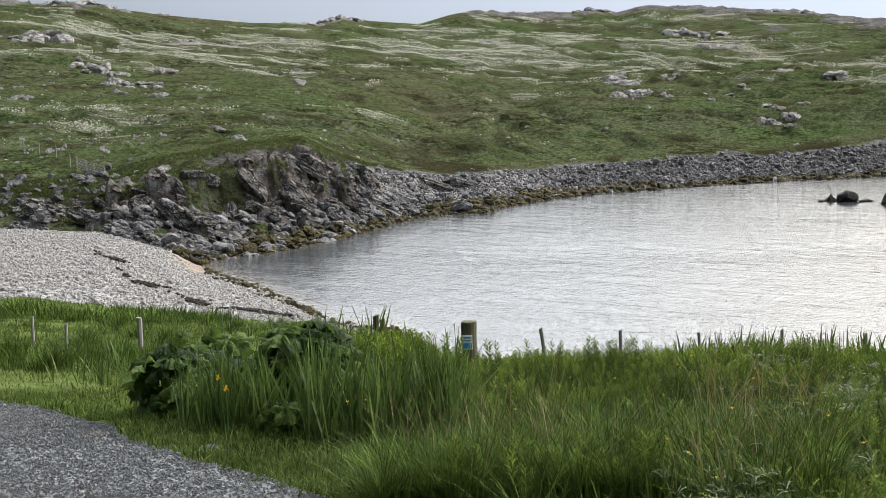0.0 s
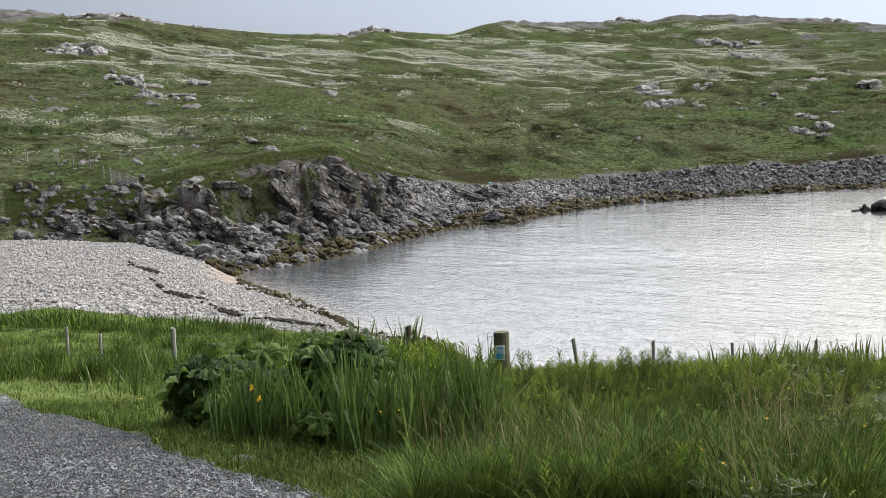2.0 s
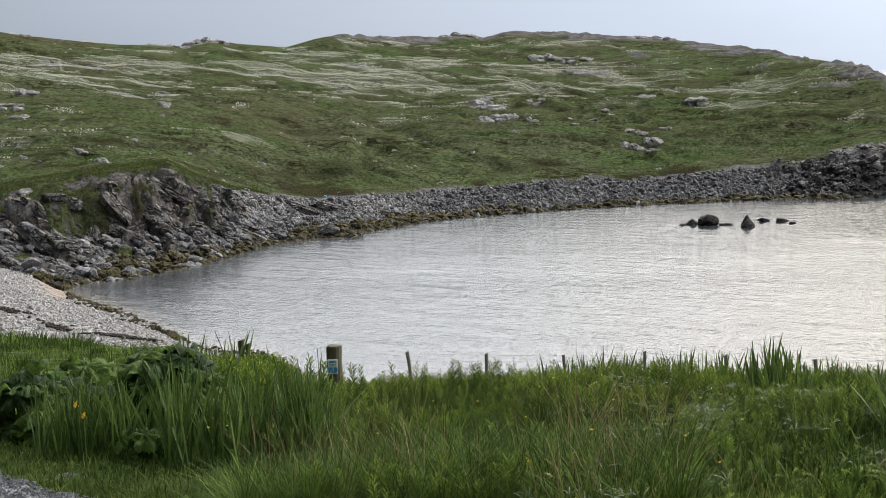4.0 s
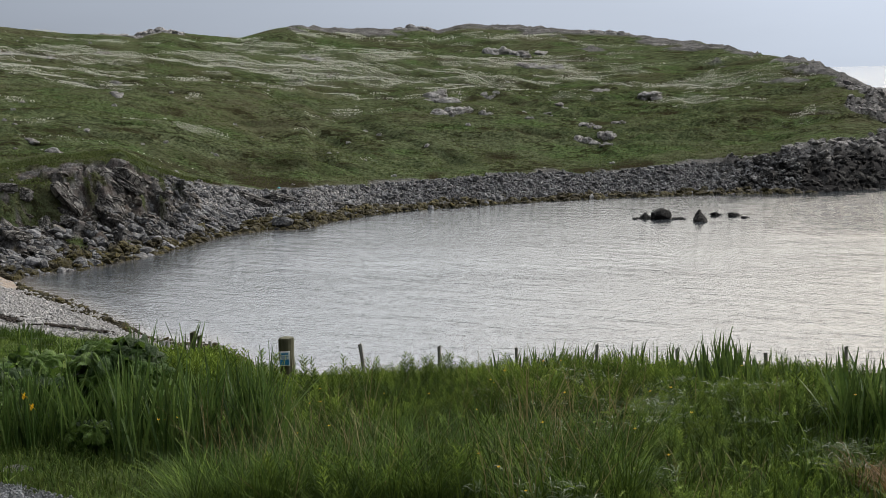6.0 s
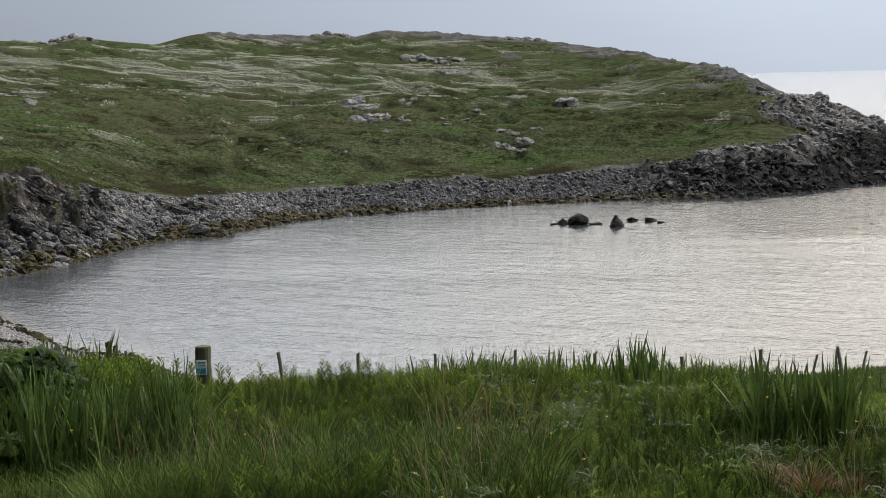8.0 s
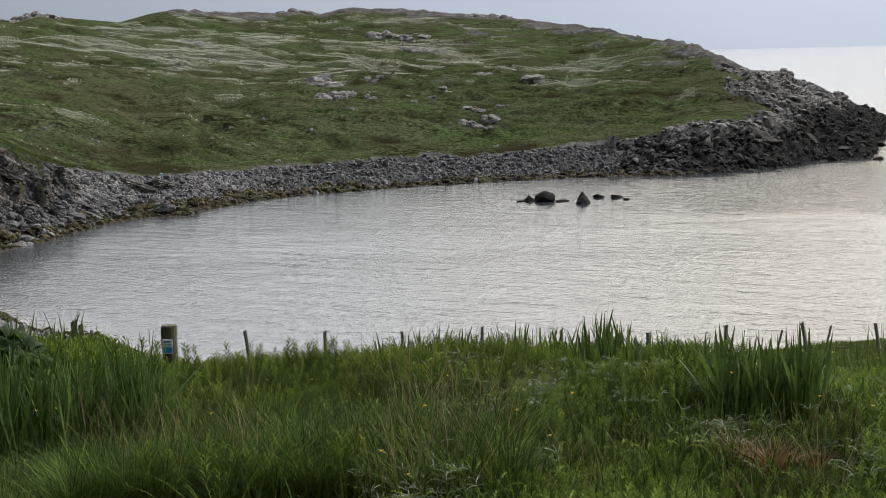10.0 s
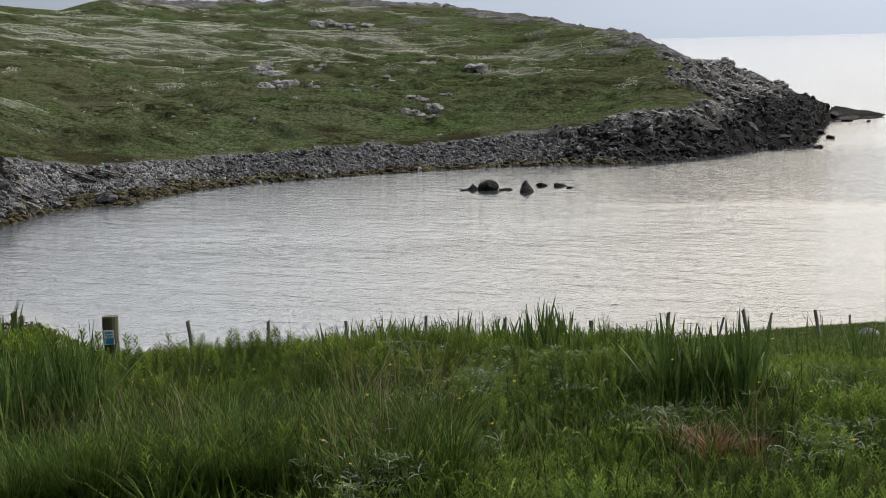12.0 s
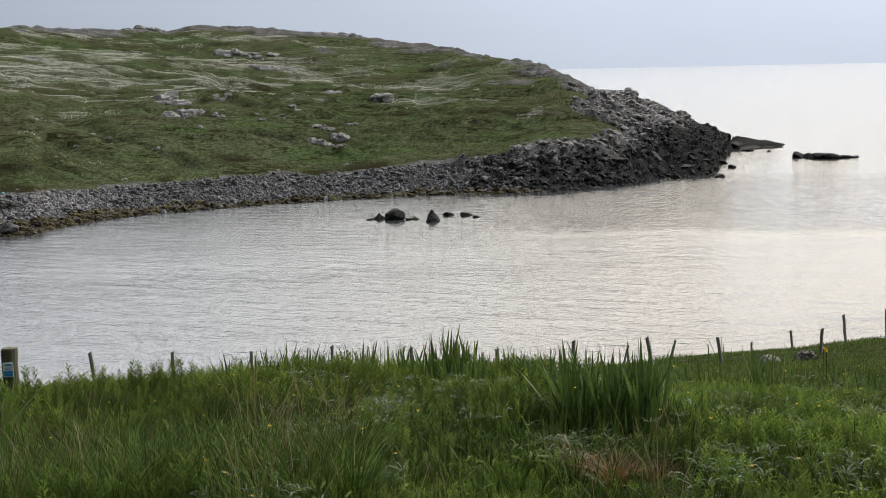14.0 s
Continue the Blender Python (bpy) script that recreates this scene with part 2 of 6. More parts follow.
rbroad, rfine = n.noise(0.45, 7, 0.7, (1, 1, 2.2)), n.noise(3.2, 6, 0.72)
stone = n.ramp(rbroad, (0.3, (0.032, 0.031, 0.031)), (0.5, (0.105, 0.103, 0.103)), (0.7, (0.23, 0.226, 0.224)))
stone = n.mix(n.ramp(n.zone("block"), (0.0, 0.75), (0.55, 0.0)), stone, (0.03, 0.029, 0.028))
stone = n.mix(n.ramp(n.zone("block"), (0.6, 0.0), (1.0, 0.5)), stone, (0.24, 0.235, 0.23))
stone = n.mix(n.ramp(rfine, (0.38, 0.75), (0.5, 0.0)), stone, (0.016, 0.015, 0.014))
stone = n.mix(n.ramp(n.noise(1.4, 6, 0.75), (0.58, 0.0), (0.65, 0.7)), stone, (0.26, 0.255, 0.245))
stone = n.mix(n.zone("wet"), stone, n.mix(n.math("MULTIPLY", rfine, n.zone("block")), (0.012, 0.012, 0.013), (0.075, 0.072, 0.07)))
stone = n.mix(n.ramp(n.noise(9.0, 4, 0.7), (0.38, 0.6), (0.45, 0.0)), stone, (0.014, 0.013, 0.013))
stone = n.mix(n.math("MULTIPLY", n.ramp(n.noise(7.0, 4, 0.75), (0.6, 0.0), (0.65, 0.8)), n.math("SUBTRACT", 1.0, n.zone("wet"))), stone, (0.4, 0.39, 0.37))
earth = n.ramp(n.noise(0.8, 5, 0.7), (0.45, 0.0), (0.6, 0.7))
stone = n.mix(n.math("MULTIPLY", earth, n.math("MULTIPLY", n.zone("earth"), 0.55)), stone, (0.085, 0.054, 0.04))
pebble = n.ramp(n.cells(8.0, "Color"), (0.1, (0.13, 0.13, 0.135)), (0.5, (0.28, 0.278, 0.278)), (0.9, (0.44, 0.435, 0.43)))
chips = n.ramp(n.cells(38.0, "Color"), (0.1, (0.07, 0.075, 0.082)), (0.5, (0.14, 0.149, 0.16)), (0.9, (0.25, 0.263, 0.277)))
chips = n.mix(n.ramp(n.noise(0.7, 5, 0.7), (0.6, 0.0), (0.68, 0.55)), chips, (0.2, 0.12, 0.075))
# ground under meadow plants: shade of the gaps between them put into its colour
turf = n.mix(n.zone("gap_shade"), turf, n.mix(tuft, (0.012, 0.018, 0.006), (0.04, 0.055, 0.014)))
lawn = n.ramp(n.noise(1.1, 6, 0.7), (0.33, (0.035, 0.058, 0.014)), (0.5, (0.085, 0.12, 0.035)), (0.68, (0.15, 0.185, 0.07)))
turf = n.mix(n.zone("lawn"), turf, lawn)
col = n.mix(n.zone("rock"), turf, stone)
col = n.mix(n.zone("beach"), col, pebble)
col = n.mix(n.zone("sand"), col, n.mix(n.ramp(n.noise(1.6, 5, 0.7), (0.4, 0.0), (0.6, 1.0)), (0.17, 0.11, 0.065), (0.31, 0.265, 0.22)))
col = n.mix(n.zone("road"), col, chips)
wrack = n.math("MULTIPLY", n.ramp(n.noise(1.6, 5, 0.7), (0.4, 0.0), (0.55, 1.0)), n.zone("wrack"))
col = n.mix(wrack, col, (0.06, 0.055, 0.014))
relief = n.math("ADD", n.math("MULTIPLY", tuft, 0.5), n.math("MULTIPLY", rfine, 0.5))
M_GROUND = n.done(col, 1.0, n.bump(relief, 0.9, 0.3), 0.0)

n = Nodes("sea_water")
swell = n.noise(0.6, 2, 0.5, (0.4, 1.2, 1), -42)
ripple = n.noise(3.2, 3, 0.6, (0.5, 1.0, 1), -42)
cross = n.noise(6.0, 2, 0.6, (0.6, 1.0, 1), -5)
gust = n.ramp(n.noise(0.02, 4, 0.6, (0.5, 2.2, 1), -8), (0.35, 0.55), (0.65, 1.0))
chop = n.math("MULTIPLY", n.noise(1.5, 3, 0.55, (0.45, 1.0, 1), -6), n.math("MULTIPLY", n.zone("breeze"), 1.0))
high = n.math("ADD", n.math("MULTIPLY", swell, 0.17), n.math("ADD", n.math("MULTIPLY", ripple, 0.11), n.math("MULTIPLY", cross, 0.03)))
high = n.math("ADD", n.math("MULTIPLY", n.math("MULTIPLY", high, gust), n.zone("open")), chop)
M_SEA = n.done(n.mix(n.zone("shoal"), (0.045, 0.052, 0.06), (0.17, 0.15, 0.135)), 0.1, n.bump(high, 1.0, 0.5), 1.0)
n.bsdf.inputs["IOR"].default_value = 1.5

M_GRASS = leaf_material("long_grass_green", (0.008, 0.018, 0.003), (0.05, 0.1, 0.015), (0.18, 0.26, 0.05), 0.15, 0.6, spec=0.05)
M_TURF = leaf_material("hill_turf_grass", (0.03, 0.044, 0.014), (0.07, 0.095, 0.032), (0.14, 0.16, 0.062), 0.4, 0.8, spec=0.0)
M_STRAW = leaf_material("dry_straw", (0.11, 0.085, 0.03), (0.19, 0.16, 0.065), (0.3, 0.27, 0.13), 0.3, 0.6)
M_RUST = leaf_material("rusty_sedge", (0.06, 0.033, 0.013), (0.16, 0.085, 0.027), (0.26, 0.165, 0.055), 0.3, 0.6)
M_HERB = leaf_material("herb_leaf_green", (0.009, 0.02, 0.004), (0.06, 0.115, 0.016), (0.275, 0.37, 0.064), 0.15, 0.55, spec=0.08, young_lit=True)
M_LOWHERB = leaf_material("low_herb_green", (0.016, 0.033, 0.006), (0.12, 0.205, 0.034), (0.37, 0.49, 0.1), 0.18, 0.55, spec=0.08, young_lit=True)
M_LAWN = leaf_material("short_lawn_grass", (0.026, 0.046, 0.01), (0.09, 0.145, 0.032), (0.22, 0.28, 0.08), 0.3, 0.7, spec=0.03)
M_SILVER = leaf_material("silverweed_leaf", (0.04, 0.07, 0.02), (0.2, 0.26, 0.13), (0.6, 0.64, 0.55), 0.25, 0.65, spec=0.05)
M_COTTON = leaf_material("cotton_grass_heads", (0.6, 0.6, 0.55), (0.75, 0.75, 0.7), (0.85, 0.85, 0.82), 0.3, 0.9, spec=0.0)
M_BIGLEAF = leaf_material("big_leaf_green", (0.016, 0.038, 0.008), (0.062, 0.125, 0.02), (0.16, 0.25, 0.05), 0.35, 0.5, False, spec=0.25, crumple=0.5)
M_YELLOW = leaf_material("yellow_petal", (0.6, 0.34, 0.01), (0.75, 0.47, 0.015), (0.8, 0.6, 0.03), 0.3, 0.5)

n = Nodes("weathered_wood")
grain = n.noise(14, 5, 0.65, (1, 1, 0.08))
c = n.ramp(grain, (0.3, (0.14, 0.136, 0.128)), (0.55, (0.3, 0.294, 0.278)), (0.75, (0.44, 0.432, 0.41)))
c = n.mix(n.math("MULTIPLY", n.random(False), 0.4), c, (0.15, 0.14, 0.125))
M_WOOD = n.done(c, 0.85, n.bump(grain, 0.6, 0.01))
n = Nodes("bleached_wood")
grain = n.noise(6, 4, 0.6)
M_BLEACHED = n.done(n.ramp(grain, (0.3, (0.3, 0.29, 0.27)), (0.7, (0.48, 0.47, 0.44))), 0.8, n.bump(grain, 0.5, 0.01))
n = Nodes("treated_post_wood")
grain = n.noise(9, 5, 0.65, (1, 1, 0.1))
c = n.ramp(grain, (0.3, (0.045, 0.045, 0.025)), (0.55, (0.1, 0.097, 0.06)), (0.75, (0.17, 0.16, 0.11)))
M_POST = n.done(c, 0.85, n.bump(grain, 0.6, 0.01))
n = Nodes("galvanised_wire")
M_WIRE = n.done(n.ramp(n.noise(30, 3), (0.3, (0.12, 0.12, 0.12)), (0.7, (0.22, 0.22, 0.22))), 0.6)
n = Nodes("white_sign_paint")
M_WHITE = n.done(n.ramp(n.noise(12, 4), (0.3, (0.62, 0.64, 0.66)), (0.7, (0.78, 0.79, 0.8))), 0.5)
n = Nodes("blue_sign_paint")
M_BLUE = n.done(n.ramp(n.noise(12, 4), (0.3, (0.03, 0.2, 0.42)), (0.7, (0.05, 0.27, 0.52))), 0.5)


# ---- the lie of the land ----
def smooth01(v, a, b):
    s = np.clip((v - a) / (b - a), 0, 1)
    return s * s * (3 - 2 * s)


def lattice(x, y, seed):
    """Smooth random field between -1 and 1, one cell a metre."""
    xi, yi = np.floor(x), np.floor(y)
    fx, fy = x - xi, y - yi
    fx, fy = fx * fx * (3 - 2 * fx), fy * fy * (3 - 2 * fy)

    def corner(i, j):
        h = np.sin((xi + i) * 127.1 + (yi + j) * 311.7 + seed * 74.7) * 43758.5453
        return 2 * (h - np.floor(h)) - 1

    low = corner(0, 0) * (1 - fx) + corner(1, 0) * fx
    top = corner(0, 1) * (1 - fx) + corner(1, 1) * fx
    return low * (1 - fy) + top * fy


def rough(x, y, size, seed, octaves=4, gain=0.5):
    total, amp = 0 * x, 1.0
    for k in range(octaves):
        total = total + amp * lattice(x / size + 17.3 * k, y / size - 9.1 * k, seed + k)
        size, amp = size / 2.03, amp * gain
    return total


def blocks(x, y, size, seed, turn=0.0, stretch=1.5):
    """Rock split into blocks along joints: a random number for each block, its own tilted top, and a notch along its joints."""
    c, s = math.cos(turn), math.sin(turn)
    u, v = (x * c + y * s) / (size * stretch), (y * c - x * s) / size
    u, v = u + 0.3 * lattice(u * 1.3, v * 1.3, seed + 5), v + 0.3 * lattice(u * 1.3, v * 1.3, seed + 9)
    iu, iv = np.floor(u), np.floor(v)
    best, second = np.full(u.shape, 9.0), np.full(u.shape, 9.0)
    own, du, dv = 0 * u, 0 * u, 0 * u
    for i in (-1, 0, 1):
        for j in (-1, 0, 1):
            h = np.sin((iu + i) * 127.1 + (iv + j) * 311.7 + seed * 7.7) * 43758.5453
            h = h - np.floor(h)
            g = h * 91.7 - np.floor(h * 91.7)
            a, b = u - iu - i - 0.1 - 0.8 * h, v - iv - j - 0.1 - 0.8 * g
            q = np.abs(a) ** 1.6 + np.abs(b) ** 1.6
            near = q < best
            second = np.where(near, best, np.minimum(second, q))
            own, du, dv = np.where(near, (h * 37.3) % 1, own), np.where(near, a, du), np.where(near, b, dv)
            best = np.where(near, q, best)
    return own, du * size * stretch, dv * size, np.exp(-((second - best) / 0.16) ** 2)


def table(text):
    """Columns of numbers, by rising bearing."""
    rows = sorted([float(v) for v in line.split()] for line in text.strip().split(";"))
    return np.array(rows).T


# bearing (degrees to the left of +y) against distances from the eye and sight-line heights
SHORE = table("""-60 400 ; -33 330 ; -29.2 235 ; -28.6 217 ; -27 214 ; -26.6 192 ; -26.2 166 ; -24.3 163 ; -23.7 158 ; -22.9 154 ; -21.9 151 ;
 -20.4 148 ; -16 147 ; -12.4 144 ; -8.7 140 ; -6.6 137 ; -4.5 134 ; -2.4 128 ; -1.6 125 ; -1.3 121.5 ; 0.4 121.5 ; 1.9 118 ;
 4 109 ; 5.7 104 ; 7.2 101 ; 8.5 100 ; 9.7 99 ; 11.3 101 ; 13.1 104 ; 15.1 107 ; 17 109 ; 25 112""")
BROW = table("""-60 6 -3.3 ; -28 6 -3.0 ; -26 8 -3.0 ; -23 12 -2.8 ; -21.9 12 -2.6 ; -19.6 10 -2.88 ; -18.3 9 -3.3 ; -17.2 8 -3.47 ; -14.5 8 -3.6 ; -12.8 8 -3.8 ;
 -8.8 8 -3.78 ; -5.6 8 -4.0 ; -3.5 8 -4.1 ; 0 9 -4.2 ; 1.8 9 -4.05 ; 3.2 11 -3.8 ; 4.5 15 -3.3 ; 5.5 17 -2.75 ;
 7 18 -2.95 ; 8.5 18 -3.15 ; 9.6 18 -3.3 ; 11 16 -3.5 ; 12.4 13 -3.85 ; 14.5 9 -3.95 ; 15.7 8 -3.9 ; 16.9 8 -3.75 ; 25 8 -3.7""")
CREST = table("""-60 420 -3.2 ; -29.2 222 -3.17 ; -28.9 221 -3.1 ; -27.7 219 -2.86 ; -26.9 217 -2.6 ; -26.4 205 -2.66 ; -25.6 198 -2.25 ; -25.3 196 -1.85 ; -24 198 -1.4 ; -23.2 203 -0.95 ;
 -22.7 205 -0.95 ; -21.9 208 -0.83 ; -20.9 215 -0.25 ; -20 230 0.08 ; -19.4 238 0.2 ; -17.7 255 0.42 ; -16.4 270 0.76 ; -14.6 285 0.98 ; -12.5 296 1.3 ; -10.2 305 1.48""")
CREST_LEFT = table("""-8.8 308 1.6 ; -7.2 308 1.7 ; -6.3 305 1.48 ; -5.7 300 1.62 ; -4 292 1.57 ; -2.2 285 1.65 ; -0.8 280 1.78 ; -0.2 278 1.7 ; 1 272 1.4 ;
 2.7 268 1.58 ; 3.8 264 1.72 ; 4.7 262 1.48 ; 5.3 260 1.58 ; 7.1 256 1.66 ; 8.6 253 1.84 ; 10.4 250 2.08 ; 11.8 248 2.3 ; 12.7 246 2.52 ; 13.7 244 2.6 ; 14.6 242 2.55 ; 15.7 240 2.72 ; 25 235 3.6""")
CREST = np.concatenate([CREST, CREST_LEFT], 1)
NEAR_SHORE = table("-60 58 ; 0 60 ; 2.3 69 ; 3.7 70 ; 4.6 71.6 ; 6.1 78.4 ; 7.5 85 ; 8.6 90.2 ; 9.7 97 ; 10.6 107 ; 13 130 ; 17 142 ; 30 160")
TURF_EDGE = table("-22.5 -2.3 ; -22.1 -1.8 ; -21.7 -1.35 ; -20.9 -0.7 ; -20.4 -0.4 ; -19.8 0 ; -17 0.45 ; -8 1.4")
ROAD_EDGE = table("-60 6 ; -20 2 ; 0 0.25 ; 4.5 -0.2 ; 7.7 -0.78 ; 8.54 -1.36 ; 9.7 -2.27 ; 11.2 -3.05 ; 12.4 -3.8 ; 18 -6.8 ; 30 -12 ; 60 -20")   # y, and x of the road's right edge
STEPS = [0, 4, 6, 10, 13, 19, 28, 36, 42, 50]
LEFT_FALL = [10.4, 10.3, 9.95, 9.72, 9.4, 8.88, 7.65, 6.6, 5.98, 5.2]
MID_FALL = [10.4, 10.3, 9.95, 9.7, 9.2, 8.0, 6.25, 4.65, 3.0, 1.4]
RIGHT_FALL = [10.4, 10.3, 9.95, 9.7, 9.2, 8.1, 6.5, 5.35, 4.7, 3.1]


def land(x, y):
    """Ground height and its zones at points of the plan."""
    az, d = np.degrees(np.arctan2(-x, y)), np.hypot(x, y)
    mild = np.where(np.abs(az) > 90, np.sign(az) * 90, az)
    # near side: bank, road, meadow, beach
    left = np.interp(mild, [-1, 3, 6.3, 8.4, 10.9, 12.5, 16], [0, 0.36, 0.6, 0.68, 0.77, 0.84, 1])
    right = np.interp(-mild, [19, 22.5, 24.6, 26.7, 29, 32], [0, 0.38, 0.55, 0.7, 0.78, 1])
    dd = np.minimum(d, 50)
    near = np.interp(dd, STEPS, MID_FALL)
    near = near + left * (np.interp(dd, STEPS, LEFT_FALL) - near) + right * (np.interp(dd, STEPS, RIGHT_FALL) - near)
    end = np.interp(mild, *NEAR_SHORE)
    near = np.where(d > 50, np.maximum(near * (1 - (d - 50) / (end - 50)), -4), near)
    bumps = 0.10 * rough(x, y, 3.0, 3) + 0.03 * rough(x, y, 0.7, 5, 2)
    side = np.interp(y, *ROAD_EDGE) + 0.22 + 0.16 * rough(x, y, 1.2, 8, 3) - x
    road = (side > 0) & (side < 4.2) & (np.abs(y) < 45)
    near = near + bumps * np.where(road, 0.25, 1) * smooth01(d, 3, 8) * (1 - 0.7 * smooth01(d, 48, 56))
    # far side: boulders or cliff up to the brow, then the hill to its crest
    foot = np.interp(mild, *SHORE)
    wide, brow_el = np.interp(mild, BROW[0], BROW[1]), np.interp(mild, BROW[0], BROW[2])
    z_foot = np.clip((mild - 8.5) * 0.24, 0, 2.0)
    brow = foot + wide
    z_brow = EYE_Z + brow * np.tan(np.radians(brow_el))
    d_crest, el_crest = np.interp(mild, CREST[0], CREST[1]), np.interp(mild, CREST[0], CREST[2])
    el_crest = el_crest - 0.13 * smooth01(-az, 19, 21)
    around = np.linspace(-3, 3, 13)
    el_broad = sum(np.interp(mild + k, CREST[0], CREST[2]) for k in around) / len(around)
    brow_broad = sum(np.interp(mild + k, BROW[0], BROW[2]) for k in around) / len(around)
    d_crest = np.maximum(d_crest, brow + 4)
    z_crest = EYE_Z + d_crest * np.tan(np.radians(el_crest))
    cliff = smooth01(az, 2.6, 5.0) * (1 - smooth01(az, 13.0, 16.0))
    s = np.clip((d - foot) / wide, 0, 1)
    steep = 0.27 * np.minimum(s, 0.5) / 0.5 + 0.55 * smooth01(s + 0.05 * rough(x, y, 4, 29, 2), 0.47, 0.66) + 0.18 * smooth01(s, 0.64, 1.0)
    rise = z_foot + (z_brow - z_foot) * (s + cliff * (steep - s))
    h = np.clip((d - brow) / (d_crest - brow), 0, 1)
    bank = smooth01(-az, 2, 6) * (1 - smooth01(-az, 16, 20)) * 1.5
    even = EYE_Z + d_crest * np.tan(np.radians(el_broad))
    low = EYE_Z + brow * np.tan(np.radians(brow_broad))
    low = np.where(az < -19, z_brow, low)
    hill = low + (even - low) * h + (z_crest - even) * smooth01(h, 0.7, 1) + (z_brow - low) * (1 - smooth01(d - brow, 0, 22)) + bank * np.sin(np.pi * np.clip(h * 2.2, 0, 1)) * 0.8
    past = d - d_crest
    drop = np.where(az < -18, 0.35, 0.06)
    far = np.where(d < foot, z_foot - (foot - d) * 0.22, np.where(d < brow, rise, np.where(past < 0, hill, z_crest - past * drop)))
    inland = smooth01(d - brow, 0, 10) * smooth01(-past, -4, 25)
    ledge = rough(x * 0.55 + y * 0.15, y * 1.3, 9.0, 21, 4, 0.55)
    far = far + inland * (0.7 * rough(x, y, 26, 11, 3) + 0.24 * ledge + 0.14 * rough(x, y, 3, 13, 4, 0.6))
    gully = rough(x * 0.93 + y * 0.37, (y * 0.93 - x * 0.37) * 0.22, 7.5, 27, 3, 0.5)
    far = far - inland * smooth01(-az, -4, 2) * (1 - smooth01(-az, 15, 19)) * 0.6 * np.exp(-(gully / 0.22) ** 2) * (1 - 0.7 * smooth01(h, 0.35, 0.6))
    terrace = rough(x * 0.35, y, 8, 28, 3, 0.5)
    far = far + inland * (0.45 * smooth01(terrace, -0.03, 0.05) + 0.15 * smooth01(rough(x * 0.4 + 0.2 * y, y, 4.5, 30, 3), 0.0, 0.1))
    worm = rough(x * 0.4 + 0.15 * y, y, 13, 91, 3, 0.45)
    scar = np.exp(-(worm / 0.075) ** 2) * smooth01(rough(x, y, 17, 93, 2), -0.15, 0.15) * inland * (d > brow + 3)
    far = far - 0.3 * scar
    edge = smooth01(d - brow, -1.2, -0.2) * (1 - smooth01(d - brow, 1.2, 4.0)) * smooth01(rough(x, y, 4, 97, 3), 0.22, 0.45)
    peat = smooth01(az, -3.5, -1) * (1 - smooth01(az, 3.5, 5)) * smooth01(d - brow, -1, 0) * (1 - smooth01(d - brow, 8, 22)) * smooth01(rough(x, y * 1.4, 5, 99, 4, 0.6), -0.45, 0.3)
    scar = np.maximum(scar, np.maximum(edge * (az < 5) * (az > -20), 0.85 * peat))
    # where bare rock shows
    el = np.degrees(np.arctan2(far - EYE_Z, d))
    bare = (d > foot - 3) & (d < brow + 1.2 * rough(x, y, 3, 31, 3) + 0.4)
    bare &= (az < 12.8) | (rough(x, y, 2.2, 67, 3) + 0.9 * s < 0.35)   # inland, turf runs down between the rocks
    ragged = rough(x, y, 9, 33, 4)
    head = (az < np.interp(el, TURF_EDGE[1], TURF_EDGE[0]) + 1.0 * ragged) & (d > foot)
    head &= (az > -60) & (el < 0.5) & (az < -17)
    ridge = (past > -26 * smooth01(-az + 3 * ragged, 6, 12) + 24 * ragged) & (az < -5) & (az > -21) & (past > -60) & (rough(x, y, 9, 61, 3) > 0.12 - 0.5 * smooth01(past, -16, -4))
    ridge |= (past > -6 + 7 * rough(x, y, 6, 37, 3)) & (d > brow + 5) & ((rough(x, y, 25, 35, 2) > 0.25) | (az < -19))
    ivy = cliff * (1.6 * rough(x, y, 3.2, 39, 4, 0.6) + 3.4 * (s - 0.62) > 0.0)
    rock = np.where(head | ridge, 1.0, bare * (1 - ivy))
    crag = rough(x * 1.5, y, 3.2, 41, 5, 0.6)
    far = far + np.where(ridge, 0.5 * np.abs(crag), 0) + np.where((d > foot) & (d < brow), ivy * 0.35 * np.abs(rough(x, y, 1.6, 63, 3)), 0)
    block = np.full(np.shape(x), 0.5)
    solid = np.nonzero((d > foot - 1) & (rock > 0.3) & ~ridge & (((cliff > 0.05) & (d < brow + 2)) | head | ((az < -16.5) & (d < brow))))
    if len(solid[0]):                          # bedrock, split by its joints; the beds of the cliff dip to the bay
        bx, by, up = x[solid], y[solid], cliff[solid] > 0.05
        big, bu, bv, notch = blocks(bx, by, 1.9, 3, 0.5)
        fine = np.where(up, 1.0, 0.55)         # blocks of the headland are larger
        own, cu, cv, nick = blocks(bx * fine, by * fine, 0.7, 4, 0.35)
        cu, cv = cu / fine, cv / fine
        dip = np.where(up, 0.42, 0.2)
        lift = np.where(up, 0.95, 0.85) * (big - 0.35) - dip * bu + 0.25 * (big * 9 % 1 - 0.5) * bv - np.where(up, 0.45, 0.3) * notch
        lift = lift + np.where(up, 0.55, 0.45) * (own - 0.4) - np.where(up, 0.35, 0.15) * cu + 0.3 * (own * 7 % 1 - 0.5) * cv - 0.16 * nick
        face = np.clip((d[solid] - foot[solid]) / 3, 0.12, 1) * np.where(up, 1 - 0.75 * smooth01(s[solid], 0.66, 0.9), (0.3 + 0.7 * smooth01(-past[solid], 0, 18)) * (1 - 0.65 * smooth01(-az[solid], 23.6, 25.2)))
        far[solid] += lift * face
        block[solid] = 0.55 * big + 0.45 * own
    z = np.maximum(near, far)
    on_far = far > near
